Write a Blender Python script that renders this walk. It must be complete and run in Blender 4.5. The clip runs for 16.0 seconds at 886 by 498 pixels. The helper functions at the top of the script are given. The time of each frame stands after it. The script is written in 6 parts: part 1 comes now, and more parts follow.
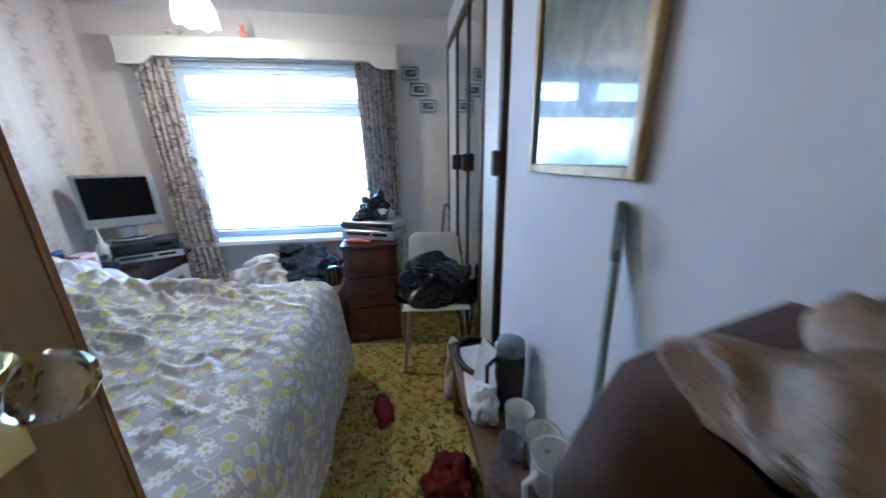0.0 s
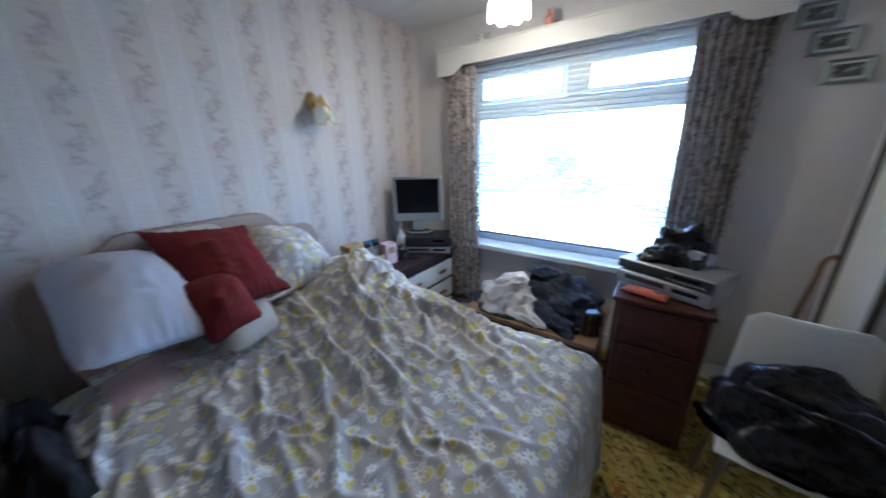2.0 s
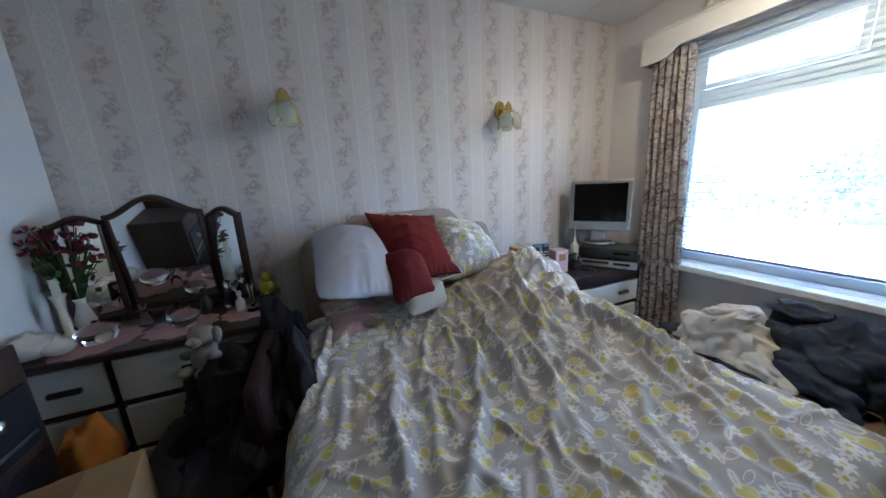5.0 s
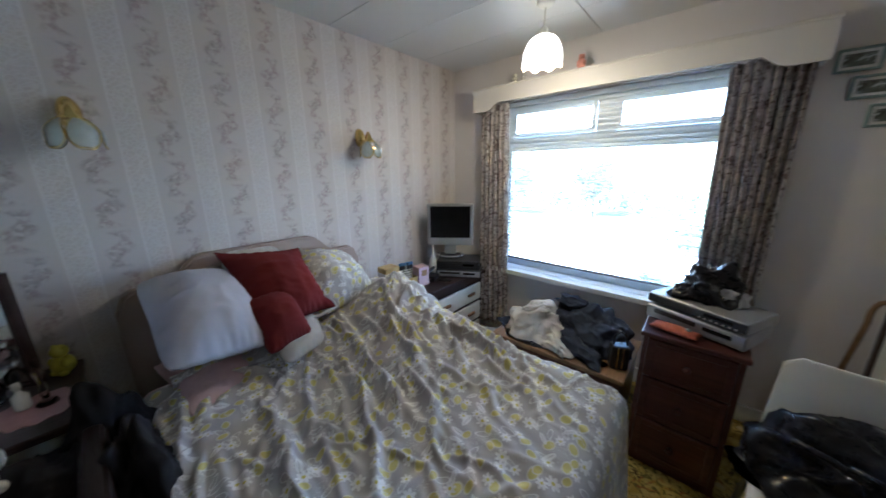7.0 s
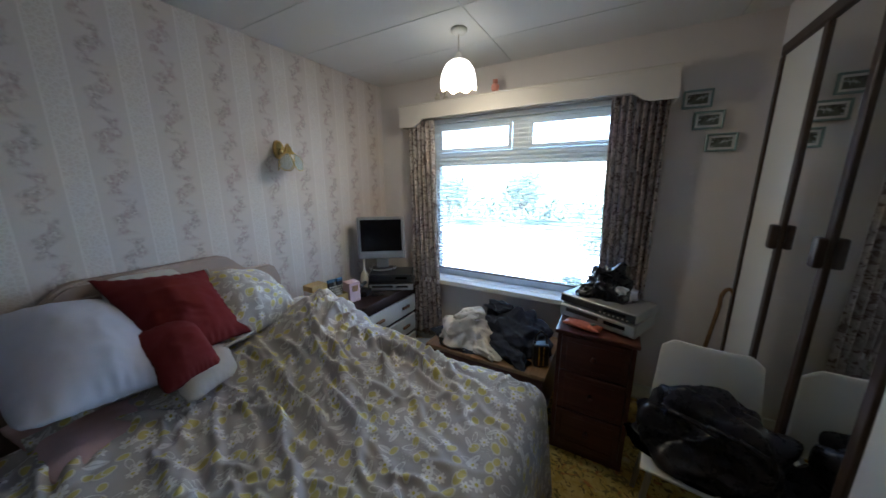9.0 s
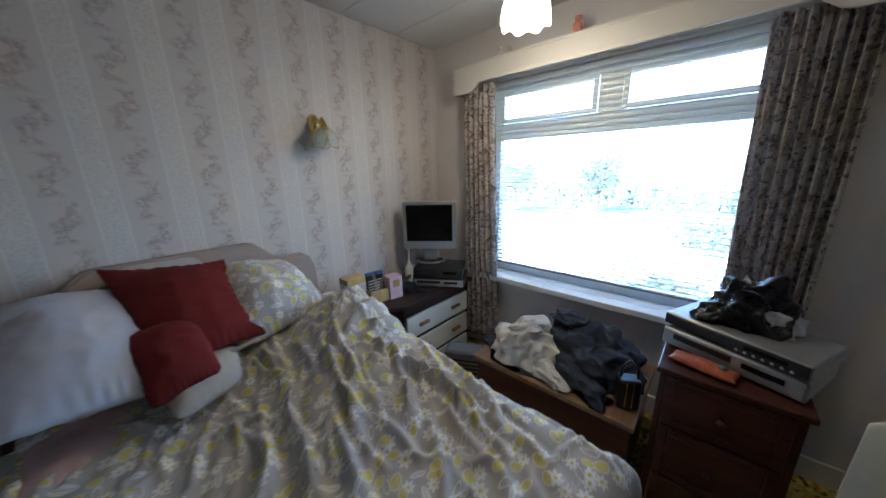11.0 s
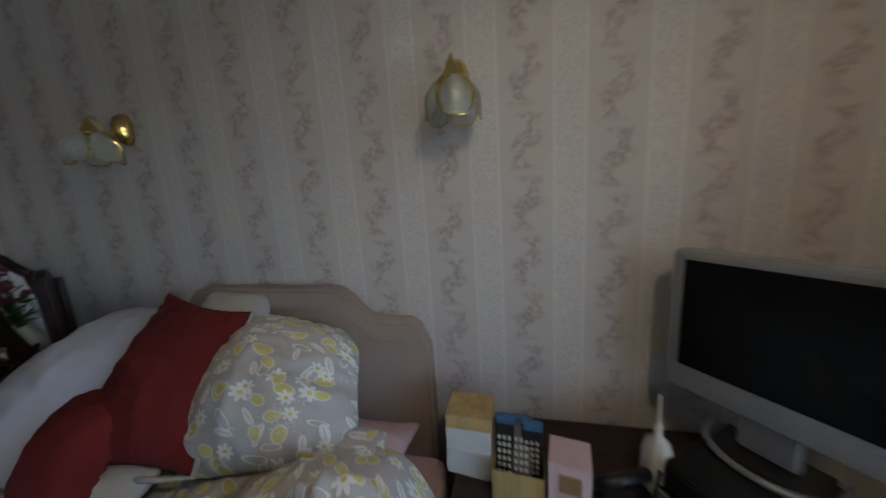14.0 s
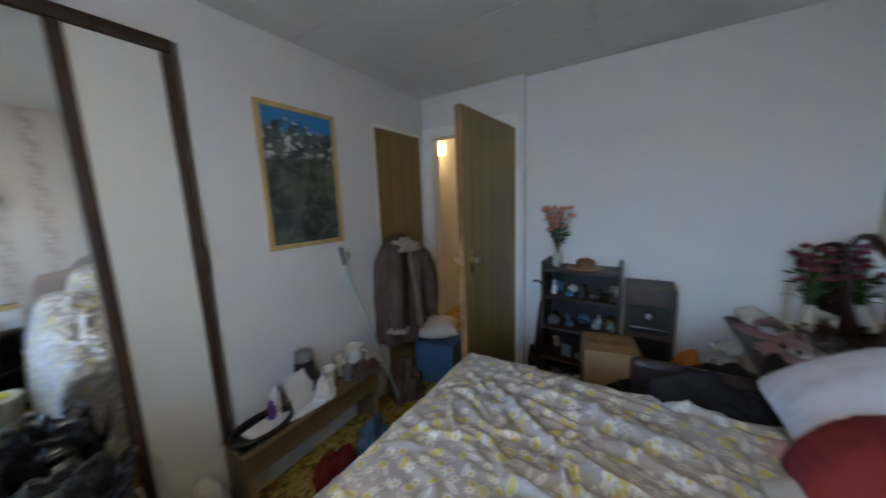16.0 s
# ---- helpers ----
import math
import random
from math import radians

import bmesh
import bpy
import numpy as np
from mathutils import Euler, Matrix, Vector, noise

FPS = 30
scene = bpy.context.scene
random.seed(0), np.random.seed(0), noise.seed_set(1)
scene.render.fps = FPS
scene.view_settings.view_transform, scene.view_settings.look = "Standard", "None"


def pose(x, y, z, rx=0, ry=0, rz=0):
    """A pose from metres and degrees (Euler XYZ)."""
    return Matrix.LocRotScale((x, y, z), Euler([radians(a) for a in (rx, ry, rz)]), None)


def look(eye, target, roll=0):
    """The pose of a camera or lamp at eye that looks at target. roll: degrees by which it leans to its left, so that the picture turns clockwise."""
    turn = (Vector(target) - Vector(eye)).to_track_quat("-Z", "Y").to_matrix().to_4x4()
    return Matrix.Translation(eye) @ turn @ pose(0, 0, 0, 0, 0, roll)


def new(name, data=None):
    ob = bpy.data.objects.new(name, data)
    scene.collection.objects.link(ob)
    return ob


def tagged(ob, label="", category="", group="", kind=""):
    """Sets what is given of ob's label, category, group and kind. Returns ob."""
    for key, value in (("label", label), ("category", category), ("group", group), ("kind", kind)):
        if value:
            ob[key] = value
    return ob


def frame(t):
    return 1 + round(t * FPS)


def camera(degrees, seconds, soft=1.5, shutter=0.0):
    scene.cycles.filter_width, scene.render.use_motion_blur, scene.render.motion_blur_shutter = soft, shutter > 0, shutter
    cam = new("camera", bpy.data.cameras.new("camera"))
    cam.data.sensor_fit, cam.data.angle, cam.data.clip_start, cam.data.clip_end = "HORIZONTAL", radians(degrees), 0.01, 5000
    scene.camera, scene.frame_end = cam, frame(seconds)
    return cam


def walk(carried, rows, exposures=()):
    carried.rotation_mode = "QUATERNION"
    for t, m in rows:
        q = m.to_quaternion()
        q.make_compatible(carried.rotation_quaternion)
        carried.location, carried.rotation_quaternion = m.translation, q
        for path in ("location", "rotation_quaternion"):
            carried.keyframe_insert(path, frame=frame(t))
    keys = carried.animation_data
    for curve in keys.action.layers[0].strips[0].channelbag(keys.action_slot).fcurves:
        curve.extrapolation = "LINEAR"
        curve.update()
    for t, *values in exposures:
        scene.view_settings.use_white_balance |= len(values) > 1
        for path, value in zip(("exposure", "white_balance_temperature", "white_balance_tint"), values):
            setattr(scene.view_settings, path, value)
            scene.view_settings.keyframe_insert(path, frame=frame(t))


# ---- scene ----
cam = camera(110.83, 16.0, 1.5, 0.5)
PATH = [
    (0, (2.173, -2.768, 1.285), (2.430, -0.866, 0.725), -0.9),
    (0.5, (2.146, -2.600, 1.313), (2.070, -0.684, 0.747), -1.2),
    (1, (2.057, -2.440, 1.325), (1.751, -0.546, 0.759), -1.0),
    (1.5, (1.948, -2.356, 1.362), (1.304, -0.557, 0.771), -1.0),
    (2, (1.868, -2.271, 1.411), (0.754, -0.726, 0.801), -1.1),
    (2.5, (1.868, -2.270, 1.298), (0.336, -1.091, 0.786), -3.9),
    (3, (1.868, -2.241, 1.239), (0.085, -1.449, 0.800), -4.0),
    (3.2, (1.876, -2.245, 1.216), (0.045, -1.559, 0.794), -3.6),
    (5.3, (1.868, -2.274, 1.307), (0.073, -1.508, 0.869), -2.4),
    (5.5, (1.868, -2.286, 1.348), (0.117, -1.433, 0.891), -2.2),
    (6, (1.868, -2.319, 1.420), (0.257, -1.239, 0.931), -1.5),
    (6.5, (1.868, -2.370, 1.453), (0.412, -1.097, 0.948), -0.8),
    (7, (1.906, -2.360, 1.493), (0.633, -0.900, 0.996), -0.4),
    (7.5, (1.991, -2.328, 1.510), (0.880, -0.730, 1.051), -0.3),
    (8, (2.002, -2.332, 1.512), (1.059, -0.624, 1.071), -0.2),
    (8.5, (2.000, -2.335, 1.508), (1.073, -0.617, 1.071), -0.1),
    (9, (1.973, -2.334, 1.501), (1.007, -0.635, 1.077), -0.2),
    (9.2, (1.957, -2.342, 1.510), (0.921, -0.688, 1.071), -0.5),
    (11.5, (1.804, -1.698, 1.445), (0.503, -0.266, 0.939), -1.3),
    (12, (1.771, -1.372, 1.446), (0.503, 0.093, 0.950), -0.3),
    (12.5, (1.655, -1.134, 1.424), (0.277, 0.229, 0.932), -0.4),
    (13, (1.451, -1.004, 1.388), (-0.349, -0.249, 0.953), -3.0),
    (13.5, (1.209, -0.891, 1.419), (-0.741, -0.909, 0.975), -4.4),
    (14, (0.962, -0.910, 1.395), (-0.957, -1.346, 1.041), -3.8),
    (14.5, (0.872, -0.962, 1.460), (-0.777, -2.018, 1.052), -3.6),
    (15, (0.892, -0.985, 1.501), (0.167, -2.816, 1.156), -2.8),
    (15.5, (0.960, -0.960, 1.466), (1.336, -2.900, 1.160), -1.6),
    (16, (0.990, -0.936, 1.468), (2.052, -2.603, 1.164), -2.1),
]
EXPOSURES = [(0, 4.95, 4700, 12), (1.0, 4.6, 4650, 12), (2.0, 4.15, 4800, 11), (3.0, 4.05, 4950, 10), (5.5, 4.2, 5250, 10), (7.5, 3.85, 5300, 10), (9.0, 3.45, 5350, 10), (11.5, 3.6, 5450, 10), (12.5, 3.0, 5600, 10), (13.5, 2.75, 5700, 10), (14.0, 2.85, 5800, 10), (14.5, 3.0, 5850, 10), (15.0, 3.2, 5900, 10), (15.5, 3.75, 5800, 10), (16, 4.0, 5550, 10)]
walk(cam, [(t, look(eye, target, roll)) for t, eye, target, roll in PATH], EXPOSURES)

# ---- light ----
SUN_ELEV, SUN_ROT = radians(50), radians(200)
world = bpy.data.worlds.new("sky")
scene.world = world
world.use_nodes = True
wn = world.node_tree
sky = wn.nodes.new("ShaderNodeTexSky")
sky.sky_type = "NISHITA"
sky.sun_disc = False
sky.sun_elevation, sky.sun_rotation = SUN_ELEV, SUN_ROT
sky.dust_density, sky.ozone_density = 1.0, 1.5
wn.nodes["Background"].inputs[1].default_value = 0.15
wn.links.new(sky.outputs[0], wn.nodes["Background"].inputs[0])
sun = new("sun", bpy.data.lights.new("sun", "SUN"))
sun.data.energy, sun.data.angle, sun.data.color = 4.5, radians(12), (1.0, 0.97, 0.93)
sun.matrix_world = look((0, 0, 0), (math.sin(SUN_ROT) * -1, -math.cos(SUN_ROT), -math.tan(SUN_ELEV)))

# room, in metres: wallpapered wall x = 0, window wall y = 0
EAST, SOUTH, CEIL = 2.61, -3.22, 2.35


# ---- materials ----
class Tree:
    def __init__(self, name, rough=0.6, metal=0.0, spec=0.4):
        self.m = bpy.data.materials.new(name)
        self.m.use_nodes = True
        self.t = self.m.node_tree
        self.b = self.t.nodes["Principled BSDF"]
        self.b.inputs["Roughness"].default_value = rough
        self.b.inputs["Metallic"].default_value = metal
        self.b.inputs["Specular IOR Level"].default_value = spec
        self.obj = self.node("ShaderNodeTexCoord").outputs["Object"]

    def node(self, kind, **inputs):
        n = self.t.nodes.new(kind)
        for k, v in inputs.items():
            self.put(n.inputs[k.replace("_", " ")], v)
        return n

    def put(self, socket, v):
        if isinstance(v, bpy.types.NodeSocket):
            self.t.links.new(v, socket)
        elif isinstance(v, tuple) and len(v) == 3 and socket.type == "RGBA":
            socket.default_value = (*v, 1)
        else:
            socket.default_value = v

    def math(self, op, a, b=0.0, c=0.0, clamp=False):
        n = self.t.nodes.new("ShaderNodeMath")
        n.operation, n.use_clamp = op, clamp
        for i, v in enumerate((a, b, c)):
            self.put(n.inputs[i], v)
        return n.outputs[0]

    def split(self, v):
        n = self.node("ShaderNodeSeparateXYZ", Vector=v)
        return n.outputs[0], n.outputs[1], n.outputs[2]

    def join(self, x, y, z=0.0):
        return self.node("ShaderNodeCombineXYZ", X=x, Y=y, Z=z).outputs[0]

    def noise(self, scale, detail=3.0, vector=None, rough=0.55, distortion=0.0):
        return self.node("ShaderNodeTexNoise", Scale=scale, Detail=detail, Roughness=rough, Distortion=distortion, Vector=vector or self.obj).outputs[0]

    def ramp(self, v, lo, hi, smooth=True):
        n = self.node("ShaderNodeMapRange", Value=v)
        n.interpolation_type = "SMOOTHSTEP" if smooth else "LINEAR"
        self.put(n.inputs["From Min"], lo), self.put(n.inputs["From Max"], hi)
        return n.outputs[0]

    def mix(self, f, a, b):
        n = self.t.nodes.new("ShaderNodeMix")
        n.data_type = "RGBA"
        self.put(n.inputs[0], f), self.put(n.inputs[6], a), self.put(n.inputs[7], b)
        return n.outputs[2]

    def scaled(self, sx, sy, sz, vector=None):
        n = self.node("ShaderNodeMapping", Vector=vector or self.obj)
        n.inputs["Scale"].default_value = (sx, sy, sz)
        return n.outputs[0]

    def voronoi(self, scale, vector=None, feature="F1", rand=1.0, dims="3D"):
        n = self.node("ShaderNodeTexVoronoi", Vector=vector or self.obj, Scale=scale, Randomness=rand)
        n.feature, n.voronoi_dimensions = feature, dims
        return n

    def done(self, color, bump=None, strength=0.3, dist=0.002, rough=None):
        self.put(self.b.inputs["Base Color"], color)
        if rough is not None:
            self.put(self.b.inputs["Roughness"], rough)
        if bump is not None:
            n = self.node("ShaderNodeBump", Strength=strength, Distance=dist, Height=bump)
            self.t.links.new(n.outputs[0], self.b.inputs["Normal"])
        return self.m


def plain(name, color, rough=0.6, metal=0.0, var=0.25, scale=6.0, bump=0.15, bscale=90.0, dist=0.001, spec=0.4):
    """One colour with soft stains, fine grain and a little relief."""
    t = Tree(name, rough, metal, spec)
    dark = tuple(c * (1 - var) for c in color)
    light = tuple(min(1.0, c * (1 + var * 0.4)) for c in color)
    c = t.mix(t.noise(scale, 5), dark, light)
    fine = t.noise(bscale, 3)
    c = t.mix(t.math("MULTIPLY", t.ramp(fine, 0.55, 0.75), 0.2), c, dark)
    r = t.math("ADD", rough - 0.06, t.math("MULTIPLY", t.noise(scale * 3), 0.12))
    return t.done(c, fine, bump, dist, r)


def wood(name, a, b, axis="Z", rough=0.45, grain=14.0, spec=0.4):
    t = Tree(name, rough, 0, spec)
    s = {"X": (0.6, grain, grain), "Y": (grain, 0.6, grain), "Z": (grain, grain, 0.6)}[axis]
    v = t.scaled(*s)
    n1 = t.noise(1.0, 6, v, 0.6, 0.8)
    n2 = t.noise(6.0, 4, v, 0.6)
    c = t.mix(t.ramp(n1, 0.3, 0.7), a, b)
    c = t.mix(t.math("MULTIPLY", t.ramp(n2, 0.5, 0.7), 0.4), c, tuple(x * 0.6 for x in a))
    return t.done(c, n2, 0.12, 0.001)


def make_wallpaper():
    t = Tree("wallpaper", 0.8, 0, 0.25)
    x, y, z = t.split(t.obj)
    P, Q = 0.2415, 0.18
    u = t.math("DIVIDE", t.math("ADD", y, 4.8458), P)
    col = t.math("FLOOR", u)
    fu = t.math("SUBTRACT", t.math("FRACT", u), 0.5)
    v = t.math("ADD", t.math("DIVIDE", z, Q), t.math("MULTIPLY", t.math("MODULO", col, 2.0), 0.37))
    row = t.math("FLOOR", v)
    fv = t.math("SUBTRACT", t.math("FRACT", v), 0.5)
    # a sprig that sways from side to side as it climbs
    wob = t.math("MULTIPLY", t.math("SINE", t.math("MULTIPLY", fv, 6.283)), 0.085)
    du = t.math("SUBTRACT", fu, wob)
    wide = t.math("ADD", 0.12, t.math("MULTIPLY", t.math("COSINE", t.math("MULTIPLY", fv, 12.566)), 0.06))
    band = t.math("SUBTRACT", 1.0, t.ramp(t.math("ABSOLUTE", du), t.math("MULTIPLY", wide, 0.55), t.math("MULTIPLY", wide, 1.35)))
    gap = t.math("SUBTRACT", 1.0, t.ramp(t.math("ABSOLUTE", fv), 0.36, 0.5))
    flat = t.join(0.0, y, z)
    petals = t.voronoi(62.0, flat).outputs["Distance"]
    bits = t.ramp(t.noise(52.0, 3, flat), 0.38, 0.49)
    rose = t.math("MULTIPLY", t.math("MULTIPLY", band, gap), t.math("MULTIPLY", bits, t.math("SUBTRACT", 1.15, petals), 0, True), 0, True)
    hue = t.ramp(t.noise(16.0, 2, flat), 0.42, 0.58)
    ink = t.mix(hue, (0.44, 0.33, 0.325), (0.37, 0.315, 0.29))
    # embossed lace between the sprigs, with thin edges
    au = t.math("ABSOLUTE", fu)
    lace_on = t.ramp(au, 0.315, 0.33)
    edge = t.math("MULTIPLY", t.ramp(au, 0.305, 0.315), t.math("SUBTRACT", 1.0, t.ramp(au, 0.335, 0.345)))
    lace = t.voronoi(58.0, flat, "DISTANCE_TO_EDGE").outputs["Distance"]
    lines = t.math("SUBTRACT", 1.0, t.ramp(lace, 0.04, 0.12))
    ring = t.ramp(t.math("SINE", t.math("MULTIPLY", t.math("ADD", t.math("ABSOLUTE", fv), au), 60.0)), 0.2, 0.8)
    lace_mask = t.math("MULTIPLY", lace_on, t.math("MAXIMUM", t.math("MULTIPLY", lines, 0.8), t.math("MULTIPLY", ring, 0.35)))
    weave = t.noise(260.0, 2, t.scaled(1, 1.0, 0.25))
    base = t.mix(t.noise(1.2, 4), (0.60, 0.545, 0.51), (0.68, 0.62, 0.585))
    base = t.mix(t.math("MULTIPLY", t.ramp(weave, 0.45, 0.7), 0.25), base, (0.55, 0.50, 0.47))
    c = t.mix(t.math("MULTIPLY", lace_mask, 0.55), base, (0.80, 0.77, 0.745))
    c = t.mix(t.math("MULTIPLY", edge, 0.35), c, (0.84, 0.80, 0.77))
    c = t.mix(t.math("MULTIPLY", rose, 0.9), c, ink)
    h = t.math("ADD", t.math("ADD", lace_mask, t.math("MULTIPLY", rose, 0.7)), t.math("MULTIPLY", weave, 0.35))
    return t.done(c, h, 0.35, 0.0015)


def make_carpet():
    t = Tree("carpet", 0.95, 0, 0.1)
    x, y, z = t.split(t.obj)
    flat = t.join(x, y)
    warp = t.noise(9.0, 3, flat)
    v = t.voronoi(8.5, flat)
    blot = t.noise(13.0, 4, flat, 0.6, 1.2)
    c = t.mix(t.ramp(blot, 0.38, 0.6), (0.46, 0.33, 0.06), (0.60, 0.46, 0.13))
    c = t.mix(t.ramp(t.noise(17.0, 3, flat, 0.6, 1.5), 0.54, 0.62), c, (0.14, 0.12, 0.035))
    c = t.mix(t.ramp(t.noise(21.0, 3, t.scaled(1.1, 0.9, 1, flat), 0.6, 2.0), 0.57, 0.63), c, (0.07, 0.045, 0.02))
    c = t.mix(t.math("MULTIPLY", t.ramp(t.noise(7.0, 3, flat, 0.5, 2.0), 0.60, 0.66), 0.8), c, (0.36, 0.11, 0.03))
    c = t.mix(t.math("MULTIPLY", t.math("SUBTRACT", 1.0, t.ramp(v.outputs["Distance"], 0.16, 0.24)), t.ramp(warp, 0.45, 0.55)), c, (0.62, 0.52, 0.26))
    c = t.mix(t.math("MULTIPLY", t.ramp(t.noise(1.3, 4), 0.45, 0.7), 0.25), c, (0.16, 0.12, 0.05))
    pile = t.noise(420.0, 2)
    c = t.mix(t.math("MULTIPLY", pile, 0.3), c, (0.1, 0.08, 0.03))
    return t.done(c, pile, 0.7, 0.004)


def flower_print(name, ground, scale, rough=0.85):
    """Grey cotton printed with white daisies, lemons and leaves; laid out on the cloth's own UV map, in metres."""
    t = Tree(name, rough, 0, 0.2)
    uv = t.node("ShaderNodeTexCoord").outputs["UV"]
    base = t.mix(t.noise(3.0, 4, uv), ground, tuple(c * 1.18 for c in ground))
    c = base
    for k, (sc, off) in enumerate(((scale, 0.0), (scale * 1.25, 3.7))):
        m = t.node("ShaderNodeMapping", Vector=uv)
        m.inputs["Location"].default_value = (off, off * 1.7, 0)
        m.inputs["Rotation"].default_value = (0, 0, 0.6 * k)
        vo = t.voronoi(sc, m.outputs[0], "F1", 0.75, "2D")
        d = t.node("ShaderNodeVectorMath", )
        d.operation = "SUBTRACT"
        big = t.node("ShaderNodeVectorMath")
        big.operation = "SCALE"
        t.put(big.inputs[0], m.outputs[0]), t.put(big.inputs["Scale"], 1.0)
        t.put(d.inputs[0], big.outputs[0]), t.put(d.inputs[1], vo.outputs["Position"])
        dx, dy, _ = t.split(d.outputs[0])
        dx, dy = t.math("MULTIPLY", dx, sc), t.math("MULTIPLY", dy, sc)
        rnd, rnd2, _ = t.split(vo.outputs["Color"])
        ang = t.math("ADD", t.math("ARCTAN2", dy, dx), t.math("MULTIPLY", rnd2, 6.28))
        r = t.math("SQRT", t.math("ADD", t.math("MULTIPLY", dx, dx), t.math("MULTIPLY", dy, dy)))
        # daisies
        pet = t.math("ADD", 0.17, t.math("MULTIPLY", t.math("ABSOLUTE", t.math("COSINE", t.math("MULTIPLY", ang, 3.5))), 0.17))
        daisy = t.math("MULTIPLY", t.math("LESS_THAN", r, pet), t.math("LESS_THAN", rnd, 0.36))
        heart = t.math("MULTIPLY", t.math("LESS_THAN", r, 0.085), t.math("LESS_THAN", rnd, 0.36))
        # lemons: an oval with a pale rim
        ca, sa = t.math("COSINE", t.math("MULTIPLY", rnd2, 6.28)), t.math("SINE", t.math("MULTIPLY", rnd2, 6.28))
        ex = t.math("ADD", t.math("MULTIPLY", dx, ca), t.math("MULTIPLY", dy, sa))
        ey = t.math("SUBTRACT", t.math("MULTIPLY", dy, ca), t.math("MULTIPLY", dx, sa))
        oval = t.math("SQRT", t.math("ADD", t.math("MULTIPLY", t.math("MULTIPLY", ex, ex), 0.5), t.math("MULTIPLY", ey, ey)))
        is_lemon = t.math("MULTIPLY", t.math("GREATER_THAN", rnd, 0.36), t.math("LESS_THAN", rnd, 0.68))
        lemon = t.math("MULTIPLY", t.math("LESS_THAN", oval, 0.25), is_lemon)
        core = t.math("MULTIPLY", t.math("LESS_THAN", oval, 0.19), is_lemon)
        # leaves: pale ovals with a rib
        thin = t.math("SQRT", t.math("ADD", t.math("MULTIPLY", t.math("MULTIPLY", ex, ex), 0.3), t.math("MULTIPLY", t.math("MULTIPLY", ey, ey), 2.2)))
        rib = t.math("GREATER_THAN", t.math("ABSOLUTE", ey), 0.015)
        line = t.math("LESS_THAN", t.math("ABSOLUTE", t.math("SUBTRACT", thin, 0.20)), 0.028)
        inside = t.math("MULTIPLY", t.math("LESS_THAN", thin, 0.22), t.math("MULTIPLY", rib, t.math("GREATER_THAN", rnd2, 0.62)))
        leaf = t.math("MULTIPLY", t.math("MAXIMUM", line, inside), t.math("GREATER_THAN", rnd, 0.68))
        white, yellow = (0.84, 0.83, 0.81), (0.62, 0.55, 0.15)
        c = t.mix(t.math("MULTIPLY", leaf, 0.75), c, white)
        c = t.mix(t.math("MULTIPLY", lemon, 0.8), c, (0.74, 0.72, 0.60))
        c = t.mix(t.math("MULTIPLY", core, 0.85), c, yellow)
        c = t.mix(t.math("MULTIPLY", daisy, 0.85), c, white)
        c = t.mix(heart, c, yellow)
    spots = t.voronoi(95.0, uv, "F1", 0.9, "2D").outputs["Distance"]
    patch = t.ramp(t.noise(11.0, 2, uv), 0.56, 0.62)
    c = t.mix(t.math("MULTIPLY", t.math("MULTIPLY", t.math("LESS_THAN", spots, 0.22), patch), 0.6), c, (0.7, 0.69, 0.67))
    fib = t.noise(700.0, 2, uv)
    t.b.inputs["Sheen Weight"].default_value = 0.15
    return t.done(c, t.math("ADD", fib, t.math("MULTIPLY", t.noise(40.0, 3, uv), 1.5)), 0.3, 0.0015)


def make_curtain():
    t = Tree("curtain_cloth", 0.9, 0, 0.15)
    uv = t.node("ShaderNodeTexCoord").outputs["UV"]
    c = t.mix(t.ramp(t.noise(14.0, 4, uv, 0.6, 1.0), 0.4, 0.6), (0.46, 0.415, 0.40), (0.68, 0.63, 0.60))
    c = t.mix(t.ramp(t.noise(24.0, 3, uv, 0.6, 1.5), 0.52, 0.6), c, (0.24, 0.19, 0.185))
    c = t.mix(t.ramp(t.noise(20.0, 3, t.scaled(1.1, 0.8, 1, uv), 0.6, 1.8), 0.57, 0.64), c, (0.70, 0.66, 0.63))
    m = t.done(c, t.noise(300.0, 2, uv), 0.4, 0.002)
    thin = t.node("ShaderNodeBsdfTranslucent", Color=c)
    both = t.node("ShaderNodeMixShader", Fac=0.42)
    t.t.links.new(t.b.outputs[0], both.inputs[1]), t.t.links.new(thin.outputs[0], both.inputs[2])
    t.t.links.new(both.outputs[0], t.t.nodes["Material Output"].inputs[0])
    return m


def make_ceiling():
    t = Tree("ceiling_board", 0.7, 0, 0.3)
    c = t.mix(t.noise(1.1, 4), (0.66, 0.65, 0.635), (0.74, 0.73, 0.715))
    return t.done(c, t.noise(70.0, 3), 0.2, 0.0015)


